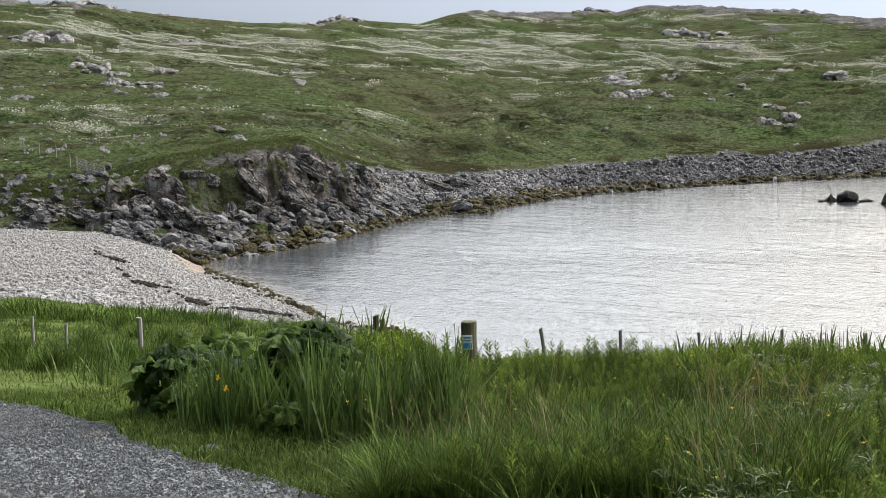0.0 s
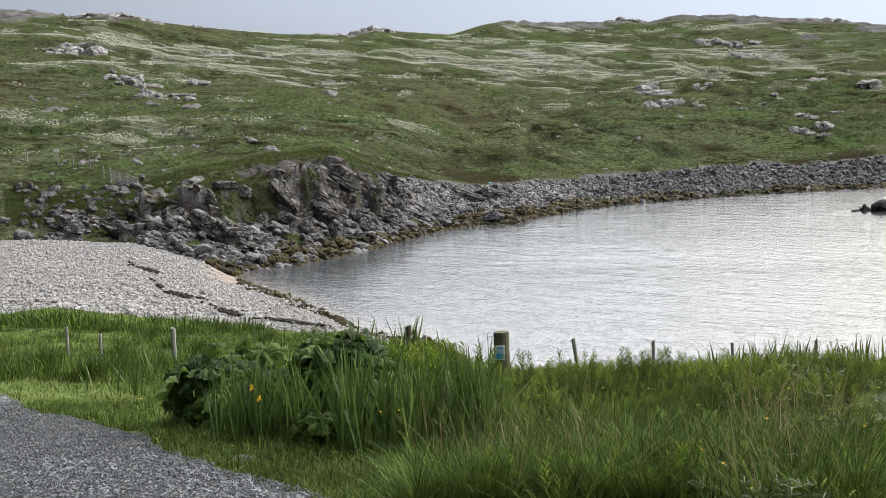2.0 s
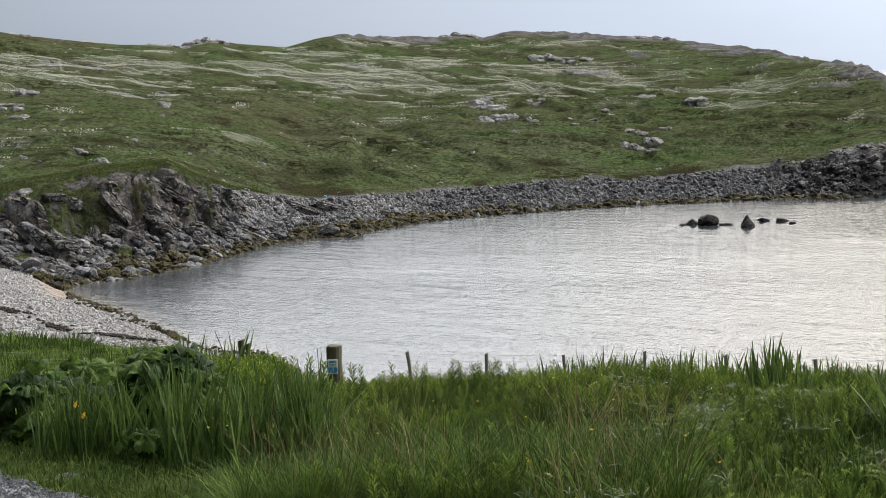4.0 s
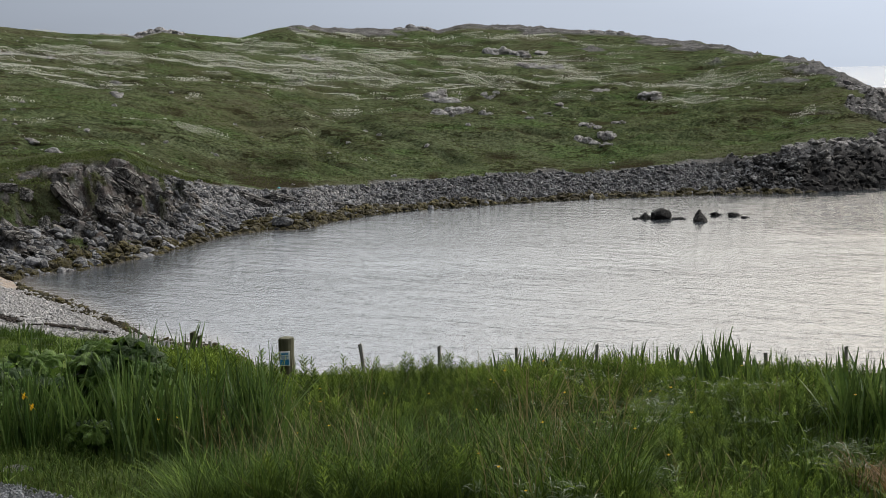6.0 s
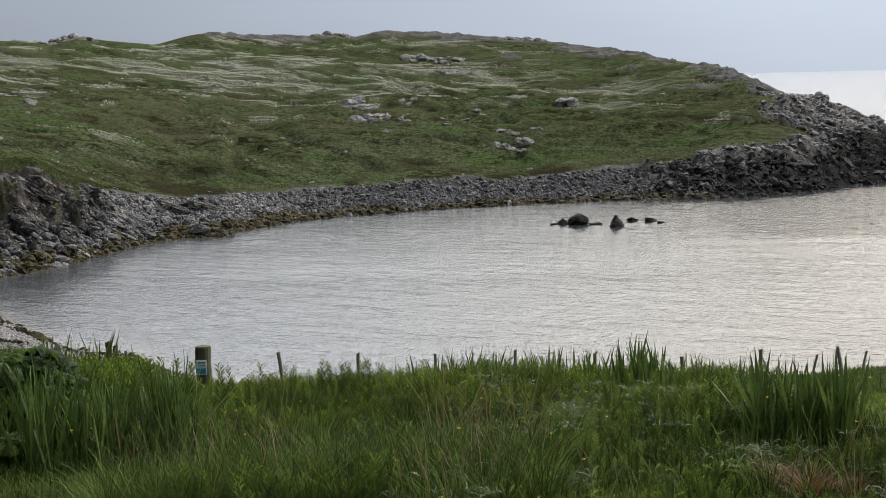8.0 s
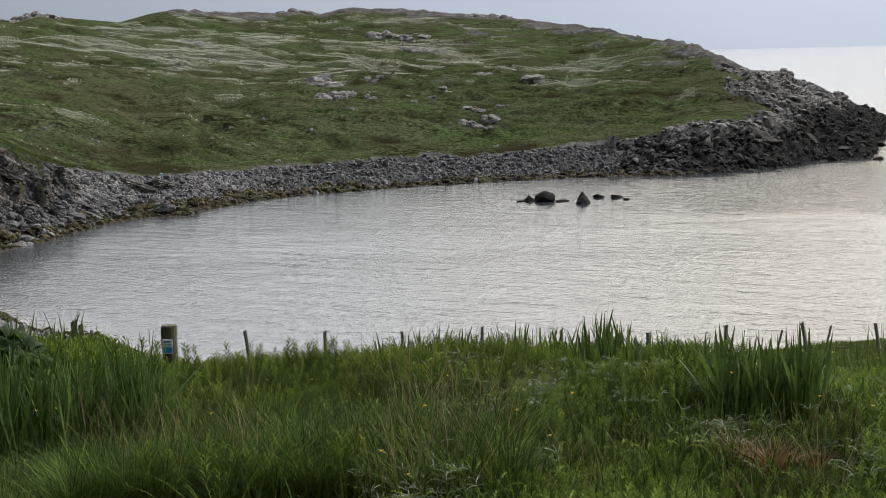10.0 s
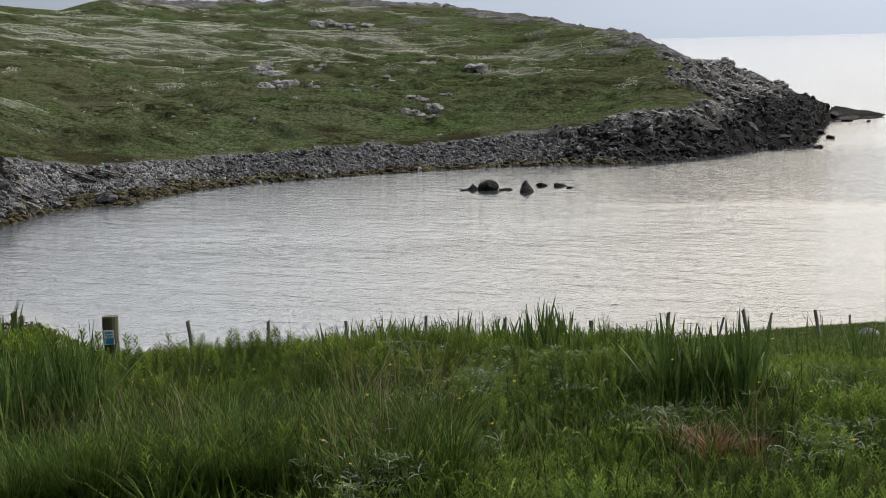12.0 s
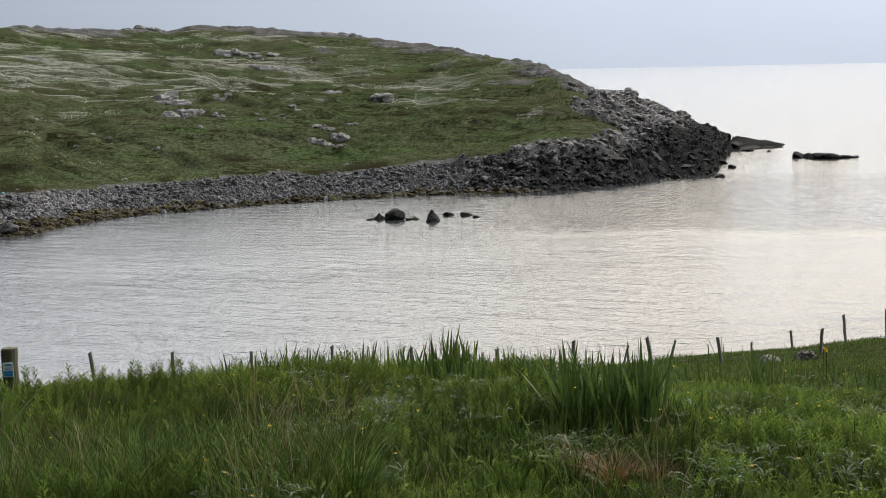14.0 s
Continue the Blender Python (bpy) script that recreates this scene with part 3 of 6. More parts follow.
    beach = (~on_far) & (d > 49.5 + 1.6 * rough(x, y, 3, 51, 3)) & (az > -40)
    drift = rough(x, y, 34, 81, 2) * 0.5 + 0.45 * rough(x * 0.8 + y * 0.2, y, 11, 83, 2) + 0.7 * rough(x * 0.7 + y * 0.25, y * 0.9, 4.2, 84, 4, 0.65)
    zones = {
        "scar": np.where(on_far & (rock < 0.5), 0.9 * scar, 0), "rock": np.where(on_far, rock, 0), "beach": beach * 1.0, "road": road * 1.0,
        "block": block, "bloom": smooth01(drift, 0.28, 0.5) * np.where(on_far & (rock < 0.5), smooth01(az, -7, 1) * smooth01(d - brow + 6 * ragged, 6, 34) + (1 - smooth01(az, -7, 1)) * smooth01(h + 0.12 * ragged, 0.14, 0.34) * (1 - 0.6 * smooth01(-az, 9, 14) * smooth01(h, 0.5, 0.7)), 0),
        "wet": np.where(on_far & (az < -13), smooth01(-az, 15.5, 18.5) * (1 - smooth01(z + 0.9 * ragged - 1.6 * smooth01(-az, 23, 25), 2.2, 4.6)), 0) + np.where(on_far, 0.8 * (1 - smooth01(z, 0.2, 0.8)), 0),
        "gap_shade": np.where((d < 49) & (~road) & (~on_far), np.where(az > 4, 0.5 * (1 - smooth01(d, 9, 12)), np.where(az < -20, 0.6, 1.0)), 0),
        "lawn": np.where((d < 49) & (~road) & (~on_far), smooth01(az, 3.5, 6) * smooth01(d, 8.5, 11), 0),
        "earth": cliff * on_far, "wrack": np.where(on_far, 1 - smooth01(z, 0.25, 0.75), 0.6 * beach * (1 - smooth01(z, 0.3, 1.1)) * (az < 8.3)) * (az > -17),
        "sand": (~on_far) * np.maximum(beach * 0.4 * (1 - smooth01(z + 0.3 * ragged, 0.2, 0.5)) * (az < 9.2) * (az > 6.5), (d > 60) * (1 - smooth01(np.hypot((az - 9.6) / 0.9, (d - 90) / 9) + 0.5 * rough(x, y, 1.5, 53, 3), 0.5, 1.4)) * 0.75),
    }
    return z, zones


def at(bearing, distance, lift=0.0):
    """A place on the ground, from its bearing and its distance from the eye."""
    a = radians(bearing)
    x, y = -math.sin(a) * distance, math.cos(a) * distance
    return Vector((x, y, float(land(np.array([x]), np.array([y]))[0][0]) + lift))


def scatter(count, az, d, seed):
    """Random places between two bearings and two distances, even over the ground."""
    r = np.random.default_rng(seed)
    a = np.radians(r.uniform(*az, count))
    far = np.sqrt(r.uniform(d[0] ** 2, d[1] ** 2, count))
    x, y = -np.sin(a) * far, np.cos(a) * far
    z, zones = land(x, y)
    return np.stack([x, y, z], 1), zones, np.degrees(a), far, r


spans = [np.array([0.02, 0.5, 1.0, 1.5]), np.arange(2, 12, 0.25), np.arange(12, 60, 0.5), np.arange(60, 97, 0.7), np.arange(97, 128, 0.2), np.arange(128, 150, 0.4), np.arange(150, 222, 0.5), np.arange(222, 312, 1.0), np.arange(312, 420, 6), np.array([450, 600, 1200, 2600, 4950])]
dist = np.concatenate(spans)
bear = np.concatenate([np.arange(-180, -60, 6), np.arange(-60, -34, 1.0), np.arange(-34, -29.5, 0.3), np.arange(-29.5, -17.5, 0.11), np.arange(-17.5, 2.5, 0.2), np.arange(2.5, 15, 0.1), np.arange(15, 18.2, 0.2), np.arange(18.5, 60, 1.5), np.arange(60, 180, 6)])
B, D = np.meshgrid(np.radians(bear), dist, indexing="ij")
gx, gy = -np.sin(B) * D, np.cos(B) * D
gz, zones = land(gx.ravel(), gy.ravel())
far_out = D.ravel() > 425
gz = np.where(far_out, -5.0, gz)
nb, nd = B.shape
i, j = np.meshgrid(np.arange(nb), np.arange(nd - 1), indexing="ij")
a, b = i * nd + j, ((i + 1) % nb) * nd + j
quads = np.stack([a, a + 1, b + 1, b], -1).reshape(-1, 4)
verts = np.stack([gx.ravel(), gy.ravel(), gz], 1)
me = mesh_from("ground", verts, quads, [M_GROUND], True)
heights = gz.reshape(B.shape)


def laid_on(a, far):
    """Height of the ground's own faces at bearings and distances."""
    i = np.clip(np.searchsorted(bear, a) - 1, 0, len(bear) - 2)
    k = np.clip(np.searchsorted(dist, far) - 1, 0, len(dist) - 2)
    u = (a - bear[i]) / (bear[i + 1] - bear[i])
    v = (far - dist[k]) / (dist[k + 1] - dist[k])
    near, off = heights[i, k] * (1 - u) + heights[i + 1, k] * u, heights[i, k + 1] * (1 - u) + heights[i + 1, k + 1] * u
    return near * (1 - v) + off * v


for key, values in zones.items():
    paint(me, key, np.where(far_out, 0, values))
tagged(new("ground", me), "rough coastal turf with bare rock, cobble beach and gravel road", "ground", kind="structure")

# the sea, out to the horizon; shoal: where the pale bottom shows through
ring_d = np.concatenate([np.array([30, 45, 55]), np.arange(58, 130, 1.5), np.arange(130, 230, 5), np.array([260, 320, 420, 700, 1500, 3000, 4900])])
ring_a = np.radians(np.concatenate([np.arange(-180, -35, 2.5), np.arange(-35, 20, 0.5), np.arange(20, 180, 2.5)]))
A, D2 = np.meshgrid(ring_a, ring_d, indexing="ij")
sx, sy = (-np.sin(A) * D2).ravel(), (np.cos(A) * D2).ravel()
deep = -land(sx, sy)[0]
na, nr = A.shape
i, j = np.meshgrid(np.arange(na), np.arange(nr - 1), indexing="ij")
a, b = i * nr + j, ((i + 1) % na) * nr + j
me = mesh_from("water", np.stack([sx, sy, 0 * sx], 1), np.stack([a, b, b + 1, a + 1], -1).reshape(-1, 4)[:, ::-1], [M_SEA])
paint(me, "shoal", (1 - smooth01(deep, 0.0, 0.7)) * (sx < 6) * (D2.ravel() < 130))
paint(me, "breeze", smooth01(-np.degrees(np.arctan2(-sx, sy)), 16, 21) * smooth01(D2.ravel() + 5 * rough(sx, sy, 14, 71, 3), 108, 122) * (1 - smooth01(D2.ravel(), 150, 175)) * smooth01(deep, 0.5, 2.0))
paint(me, "open", np.where((sx > 30) & (D2.ravel() > 85), 0.75 + 0.25 * smooth01(deep, 0.3, 3.0), 1))
tagged(new("water", me), "calm silvery sea in a small rocky bay", "sea", kind="structure")


# ---- rocks ----
def ball(level):
    bm = bmesh.new()
    bmesh.ops.create_icosphere(bm, subdivisions=level, radius=1)
    v = np.array([p.co for p in bm.verts])
    f = np.array([[p.index for p in face.verts] for face in bm.faces])
    bm.free()
    return v, f


BALLS = {k: ball(k) for k in (1, 2, 3, 4)}


def rock_shape(seed, level=2, cuts=11, keep=(0.5, 0.85), grit=0.06):
    """A stone split along flat faces, about 2 across, and its triangles."""
    r = np.random.default_rng(seed)
    v, f = BALLS[level]
    v = v * r.uniform(0.85, 1.15, 3)
    for _ in range(cuts):
        way = r.normal(size=3)
        way /= np.linalg.norm(way)
        v = v - np.maximum(v @ way - r.uniform(*keep), 0)[:, None] * way
    wobble = lattice(v[:, 0] * 2.3 + seed, v[:, 1] * 2.3 + v[:, 2] * 1.7, seed % 50)
    return v * (1 + grit * wobble)[:, None], f


def turns(r, count, tilt):
    """Random turns about z with a little tilt, as matrices."""
    a, b, g = r.uniform(0, math.tau, count), r.normal(0, tilt, count), r.normal(0, tilt, count)
    ca, sa, cb, sb_, cg, sg = np.cos(a), np.sin(a), np.cos(b), np.sin(b), np.cos(g), np.sin(g)
    zero, one = np.zeros(count), np.ones(count)
    rz = np.stack([ca, -sa, zero, sa, ca, zero, zero, zero, one], 1).reshape(-1, 3, 3)
    ry = np.stack([cb, zero, sb_, zero, one, zero, -sb_, zero, cb], 1).reshape(-1, 3, 3)
    rx = np.stack([one, zero, zero, zero, cg, -sg, zero, sg, cg], 1).reshape(-1, 3, 3)
    return rz @ ry @ rx


def heap(places, sizes, shapes, r, tilt=0.35, squash=(0.5, 0.85), sink=0.25, lie=None):
    """Many stones as one set of corners and triangles. sizes: half their length."""
    count = len(places)
    turn = turns(r, count, tilt)
    if lie is not None:                        # beds that dip one way
        a, b = lie + r.normal(0, 0.35, count), r.normal(0.36, 0.14, count)
        ca, sa, cb, sb_, o = np.cos(a), np.sin(a), np.cos(b), np.sin(b), np.zeros(count)
        turn = np.stack([ca * cb, -sa, ca * sb_, sa * cb, ca, sa * sb_, -sb_, o, cb], 1).reshape(-1, 3, 3)
    form = np.stack([sizes, sizes * r.uniform(0.6, 0.95, count), sizes * r.uniform(*squash, count)], 1)
    pick = r.integers(0, len(shapes), count)
    vs, fs, base = [], [], 0
    for k, (v, f) in enumerate(shapes):
        which = np.nonzero(pick == k)[0]
        if not len(which):
            continue
        p = np.einsum("nij,nvj->nvi", turn[which], v[None] * form[which][:, None])
        p += places[which][:, None] + np.array([0, 0, 1]) * (form[which][:, 2] * (1 - 2 * sink))[:, None, None]
        vs.append(p.reshape(-1, 3))
        fs.append((f[None] + (np.arange(len(which)) * len(v))[:, None, None] + base).reshape(-1, 3))
        base += len(which) * len(v)
    return np.concatenate(vs), np.concatenate(fs)


def stack(*sets):
    """Several sets of corners and triangles as one."""
    vs, fs, base = [], [], 0
    for v, f in sets:
        vs.append(v), fs.append(f + base)
        base += len(v)
    return np.concatenate(vs), np.concatenate(fs)


def stuff(name, geometry, material, label, category, smooth=False):
    ob = new(name, mesh_from(name, *geometry[:2], [material], smooth))
    if len(geometry) > 2:
        paint(ob.data, "young_lit", geometry[2])
    return tagged(ob, label, category, kind="stuff")


PEBBLES = [rock_shape(100 + k, 1, 5, (0.6, 0.9)) for k in range(6)]
chip_v = np.array([(1, 0, 0), (-1, 0.1, 0), (0.1, 1, 0.1), (0, -1, 0), (0.2, 0.1, 1), (0, 0, -1.0)])
chip_f = np.array([(0, 2, 4), (2, 1, 4), (1, 3, 4), (3, 0, 4), (2, 0, 5), (1, 2, 5), (3, 1, 5), (0, 3, 5)])
CHIPS = [(chip_v * np.random.default_rng(k).uniform(0.7, 1.2, (6, 3)), chip_f) for k in range(8)]
STONES = [rock_shape(200 + k, 1, 5, (0.4, 0.85), 0.1) for k in range(14)]
ROCKS = [rock_shape(220 + k, 2, 8, (0.35, 0.75), 0.1) for k in range(12)]
SHARDS = [rock_shape(150 + k, 1, 4, (0.35, 0.8), 0.2) for k in range(10)]
JAGGED = [rock_shape(250 + k, 2, 8, (0.25, 0.7), 0.14) for k in range(12)]


def shore_belt(count, az, depth, seed, anywhere=False):
    """Random places in the belt of rock above the far waterline; depth: from and to, as shares of its width."""
    r = np.random.default_rng(seed)
    a = r.uniform(*az, count)
    foot, wide = np.interp(a, *SHORE), np.interp(a, BROW[0], BROW[1])
    d = foot + wide * r.uniform(*depth, count)
    x, y = -np.sin(np.radians(a)) * d, np.cos(np.radians(a)) * d
    z, zones = land(x, y)
    keep = (z > -0.35) & ((zones["rock"] > 0.4) | anywhere)
    return np.stack([x, y, z], 1)[keep], a[keep], r


# boulder beach at the head of the bay, cliff foot, headland
p, a, r = shore_belt(17000, (-19.5, 4.5), (-0.12, 0.97), 1)
most = len(p) * 2 // 5
stuff("boulder_beach", stack(heap(p[:most], np.clip(r.lognormal(-1.9, 0.45, most), 0.09, 0.55), STONES, r), heap(p[most:], r.uniform(0.08, 0.18, len(p) - most), SHARDS[:6] + PEBBLES, r)), M_BOULDER, "grey boulders heaped along the head of the bay", "boulders")
p, a, r = shore_belt(3600, (-3.4, 3.2), (0.3, 0.95), 13)
stuff("pale_shingle", heap(p, r.uniform(0.06, 0.16, len(p)), PEBBLES, r, 0.3, (0.4, 0.7), 0.1), M_COBBLE, "pale worn shingle thrown up above grey boulders", "shingle")
p, a, r = shore_belt(5000, (1.5, 17.5), (-0.1, 0.5), 2)
stuff("cliff_foot_boulders", heap(p, np.clip(r.lognormal(-1.75, 0.62, len(p)), 0.08, 0.8), ROCKS, r, 0.3, (0.4, 0.75), 0.3, np.radians(a)), M_BOULDER, "tumbled grey boulders below the low cliff", "boulders")
p, zn, a, far, r = scatter(16000, (-28.9, -17.2), (146, 222), 3)
keep = (zn["rock"] > 0.5) & (p[:, 2] > -0.2) & (p[:, 2] < 9) & (a > -26.8)
p[:, 2] = laid_on(a, far)
p, zw, small = p[keep], zn["wet"][keep], 1 - 0.2 * smooth01(-a[keep], 23.6, 25.2)   # rocks get smaller towards the point
low = zw > r.uniform(0.2, 0.8, len(p))
some = low & (r.uniform(0, 1, len(p)) < 0.36)
rest = low & ~some
stuff("headland_rocks", heap(p[some], small[some] * np.clip(r.lognormal(-1.1, 0.6, some.sum()), 0.15, 1.2), JAGGED, r, 0.35, (0.5, 0.9), 0.55), M_DARK, "black wet rocks along the foot of the headland", "rocks")
stuff("headland_shards", heap(p[rest], small[rest] * np.clip(r.lognormal(-1.45, 0.5, rest.sum()), 0.12, 0.7), SHARDS, r, 0.4, (0.4, 0.8), 0.4), M_DARK, "small black broken rock between larger wet rocks", "rocks")
stuff("headland_scree", heap(p[~low], np.clip(r.lognormal(-1.35, 0.55, (~low).sum()), 0.12, 0.9), SHARDS, r, 0.25, (0.3, 0.7), 0.5), M_SCREE, "broken grey rock on the slope of the headland", "rocks")
p, zn, a, far, r = scatter(1500, (-21, -5.5), (225, 304), 4)
keep = zn["rock"] > 0.5
p[:, 2] -= 0.4
stuff("ridge_rocks", heap(p[keep], np.clip(r.lognormal(-1.0, 0.5, keep.sum()), 0.2, 1.0), STONES, r, 0.12, (0.25, 0.4), 0.75), M_BOULDER, "low grey rocks breaking the turf along the ridge", "rocks")

# single boulders that stand out, sharing a few shapes
SHAPES = [mesh_from("boulder", *rock_shape(300 + k, 3, 13, (0.45, 0.8), 0.08), [M_BOULDER]) for k in range(9)]


def slab_shape(seed):
    """A bed of rock broken off square, its edges chipped, about 2 long."""
    r = np.random.default_rng(seed)
    v, f = BALLS[4]
    v = np.sign(v) * np.abs(v) ** 0.55 * (1.0, 0.8, 0.62)
    v = v / np.abs(v).max(0) * (1.0, 0.75, 0.55)
    for _ in range(9):
        way = r.normal(size=3) * (1, 1, 0.8)
        way /= np.linalg.norm(way)
        v = v - np.maximum(v @ way - r.uniform(0.42, 0.8), 0)[:, None] * way
    own, _, _, nick = blocks(v[:, 0] + seed, v[:, 1] * 1.1 + v[:, 2] * 1.7, 0.42, seed % 40, 0.2, 1.8)
    return v * (1 + 0.16 * (own - 0.5) - 0.09 * nick + 0.03 * lattice(v[:, 0] * 9, v[:, 1] * 9 + v[:, 2] * 8, seed % 30))[:, None], f


CLIFF = [mesh_from("cliff_block", *slab_shape(600 + k), [M_CLIFF]) for k in range(7)]
PALE = []
for k in range(9):                             # weathered domes of bare rock, cut by joints: crowns one unit above the origin
    v, f = rock_shape(400 + k, 3, 10, (0.5, 0.85), 0.08)
    own, _, _, nick = blocks(v[:, 0] + 3 * k, v[:, 1], 0.5, k, 0.3, 1.6)
    v[:, 2] = np.where(v[:, 2] > 0, np.maximum(v[:, 2], 0) ** 0.8, v[:, 2]) + (v[:, 2] > 0) * (0.3 * (own - 0.5) - 0.22 * nick + 0.12 * v[:, 0])
    PALE.append(mesh_from("outcrop_rock", v / (0.85, 0.85, v[:, 2].max()), f, [M_ROCK]))
BLACK = [mesh_from("sea_rock", *rock_shape(541, 4, 16, (0.66, 0.98), 0.05), [M_DARK])] + [mesh_from("sea_rock", *rock_shape(500 + k, 4, 15, (0.3, 0.75), 0.16), [M_DARK]) for k in range(1, 8)]


def set_rock(name, shape, place, size, turn, label, category, group="", lean=(0, 0)):
    ob = new(name, shape)
    ob.matrix_world = Matrix.LocRotScale(place, Euler((radians(lean[0]), radians(lean[1]), radians(turn))), size)
    return tagged(ob, label, category, group)


p, a, r = shore_belt(170, (-19, 4), (-0.05, 0.95), 6)
for k, place in enumerate(p):
    s = r.uniform(0.22, 0.5)
    set_rock("boulder", SHAPES[k % 9], place + (0, 0, 0.3 * s), (s, s * r.uniform(0.65, 0.9), s * r.uniform(0.5, 0.75)), r.uniform(0, 360),
             "angular grey boulder among others at the water's edge", "boulder", "boulders along the shore", r.normal(0, 14, 2))

p, a, r = shore_belt(110, (12.6, 17.0), (0.25, 1.35), 14, True)
for k, place in enumerate(p):
    s = r.uniform(0.2, 0.62)
    set_rock("boulder", SHAPES[k % 9], place + (0, 0, 0.15 * s), (s, s * r.uniform(0.65, 0.9), s * r.uniform(0.55, 0.8)), r.uniform(0, 360),
             "pale lichened boulder half buried in turf", "boulder", "boulders in the turf", r.normal(0, 14, 2))

# broken rock of the cliff face, bedded into it
p, a, r = shore_belt(1500, (2.8, 15.5), (0.34, 0.72), 10)
stuff("cliff_face", heap(p, np.clip(r.lognormal(-1.45, 0.5, len(p)), 0.12, 0.7), JAGGED, r, 0.3, (0.35, 0.75), 0.55, np.radians(a)), M_FACE, "fractured brown-grey rock of the low cliff face", "rock")

# weed-covered stones at the far waterline
M_WEEDY = rock_material("weed_covered_stone", (0.012, 0.01, 0.005), (0.05, 0.042, 0.012), (0.15, 0.12, 0.026), 0.0, True, 2.0)
p, a, r = shore_belt(6000, (-20, 11), (-0.16, 0.25), 9, True)
p = p[(p[:, 2] < np.where(p[:, 0] < 9, 0.4, 0.16) + 0.3 * rough(p[:, 0], p[:, 1], 5, 87, 3))]
stuff("weedy_stones", heap(p, np.clip(r.lognormal(-1.35, 0.45, len(p)), 0.12, 0.6), PEBBLES, r, 0.3, (0.4, 0.7), 0.2), M_WEEDY, "brown weed-covered stones at the far waterline", "stones")

# blocks of the cliff, their beds dipping towards the bay
p, a, r = shore_belt(56, (3.0, 14.5), (0.36, 0.64), 8, True)
for k, (place, bear_k) in enumerate(zip(p, a)):
    s = r.uniform(0.6, 1.5)
    set_rock("cliff_block", CLIFF[k % 7], place + (0, 0, -0.35 * s), (s * r.uniform(0.9, 1.7), s * 0.8, s * r.uniform(0.6, 1.0)), bear_k + r.normal(0, 25),
             "broken grey rock ledge jutting from the low cliff", "rock", "blocks of the low cliff", (r.normal(-6, 8), r.normal(32, 10)))
p, a, r = shore_belt(70, (2.0, 16.5), (0.08, 0.5), 7)
for k, (place, bear_k) in enumerate(zip(p, a)):
    s = r.uniform(0.35, 1.0)
    set_rock("cliff_block", CLIFF[k % 7], place + (0, 0, -0.1 * s), (s * r.uniform(1.0, 1.9), s * 0.8, s * r.uniform(0.45, 0.8)), bear_k + r.normal(0, 22),
             "lichen-spotted grey rock block in the low cliff", "rock", "blocks of the low cliff", (r.normal(0, 10), r.normal(24, 9)))
set_rock("boulder", SHAPES[4], at(-0.3, 121.6, 0.25), (1.5, 0.9, 0.75), 8, "large smooth dark boulder at the waterline", "boulder", "boulders along the shore", (0, 8))
set_rock("boulder", SHAPES[2], at(-1.0, 121.9, 0.0), (1.0, 0.8, 0.35), -8, "low dark weed-fringed boulder at the waterline", "boulder", "boulders along the shore")
for bear_k, d_k, l_k, h_k, tip in ((0.6, 127, 2.2, 0.7, 22), (-0.5, 127.5, 1.7, 0.6, 18), (-2.4, 131, 1.2, 0.5, 10), (5.6, 115, 2.0, 0.7, 32), (5.0, 113, 2.0, 0.6, 34), (9.6, 111, 1.0, 0.9, 5), (7.4, 110, 1.6, 0.6, 30), (12.3, 107, 0.9, 0.7, 12)):
    set_rock("cliff_block", CLIFF[int(d_k) % 7], at(bear_k, d_k, 0.1), (l_k, l_k * 0.6, h_k), bear_k, "great slab of pale grey rock sloping to the bay", "rock", "blocks of the low cliff", (0, tip))

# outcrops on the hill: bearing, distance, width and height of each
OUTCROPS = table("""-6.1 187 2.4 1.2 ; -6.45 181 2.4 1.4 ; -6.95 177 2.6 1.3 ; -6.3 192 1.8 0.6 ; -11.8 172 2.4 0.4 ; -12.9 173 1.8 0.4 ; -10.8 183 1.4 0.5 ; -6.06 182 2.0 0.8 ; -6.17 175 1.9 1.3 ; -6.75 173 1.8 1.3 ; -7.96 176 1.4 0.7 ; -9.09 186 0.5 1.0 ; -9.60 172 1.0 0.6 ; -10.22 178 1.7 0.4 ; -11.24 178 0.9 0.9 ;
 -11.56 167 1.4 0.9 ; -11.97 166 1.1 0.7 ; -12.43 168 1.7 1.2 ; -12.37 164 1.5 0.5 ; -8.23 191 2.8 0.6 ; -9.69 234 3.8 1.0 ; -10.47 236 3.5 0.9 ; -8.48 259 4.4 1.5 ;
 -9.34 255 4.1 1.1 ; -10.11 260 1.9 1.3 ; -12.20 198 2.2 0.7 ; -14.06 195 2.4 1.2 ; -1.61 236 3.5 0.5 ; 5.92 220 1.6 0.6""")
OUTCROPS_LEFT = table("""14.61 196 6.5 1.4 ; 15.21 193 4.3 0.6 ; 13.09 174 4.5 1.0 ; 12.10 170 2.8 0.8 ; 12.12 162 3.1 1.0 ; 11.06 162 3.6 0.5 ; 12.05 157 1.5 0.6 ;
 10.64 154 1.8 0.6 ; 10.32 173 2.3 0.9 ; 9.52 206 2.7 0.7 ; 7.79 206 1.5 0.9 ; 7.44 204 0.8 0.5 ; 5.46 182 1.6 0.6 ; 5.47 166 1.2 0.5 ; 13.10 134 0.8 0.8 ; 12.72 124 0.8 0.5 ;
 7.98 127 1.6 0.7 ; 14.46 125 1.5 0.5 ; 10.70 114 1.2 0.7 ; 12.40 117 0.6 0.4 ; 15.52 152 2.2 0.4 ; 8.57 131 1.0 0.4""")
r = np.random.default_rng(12)
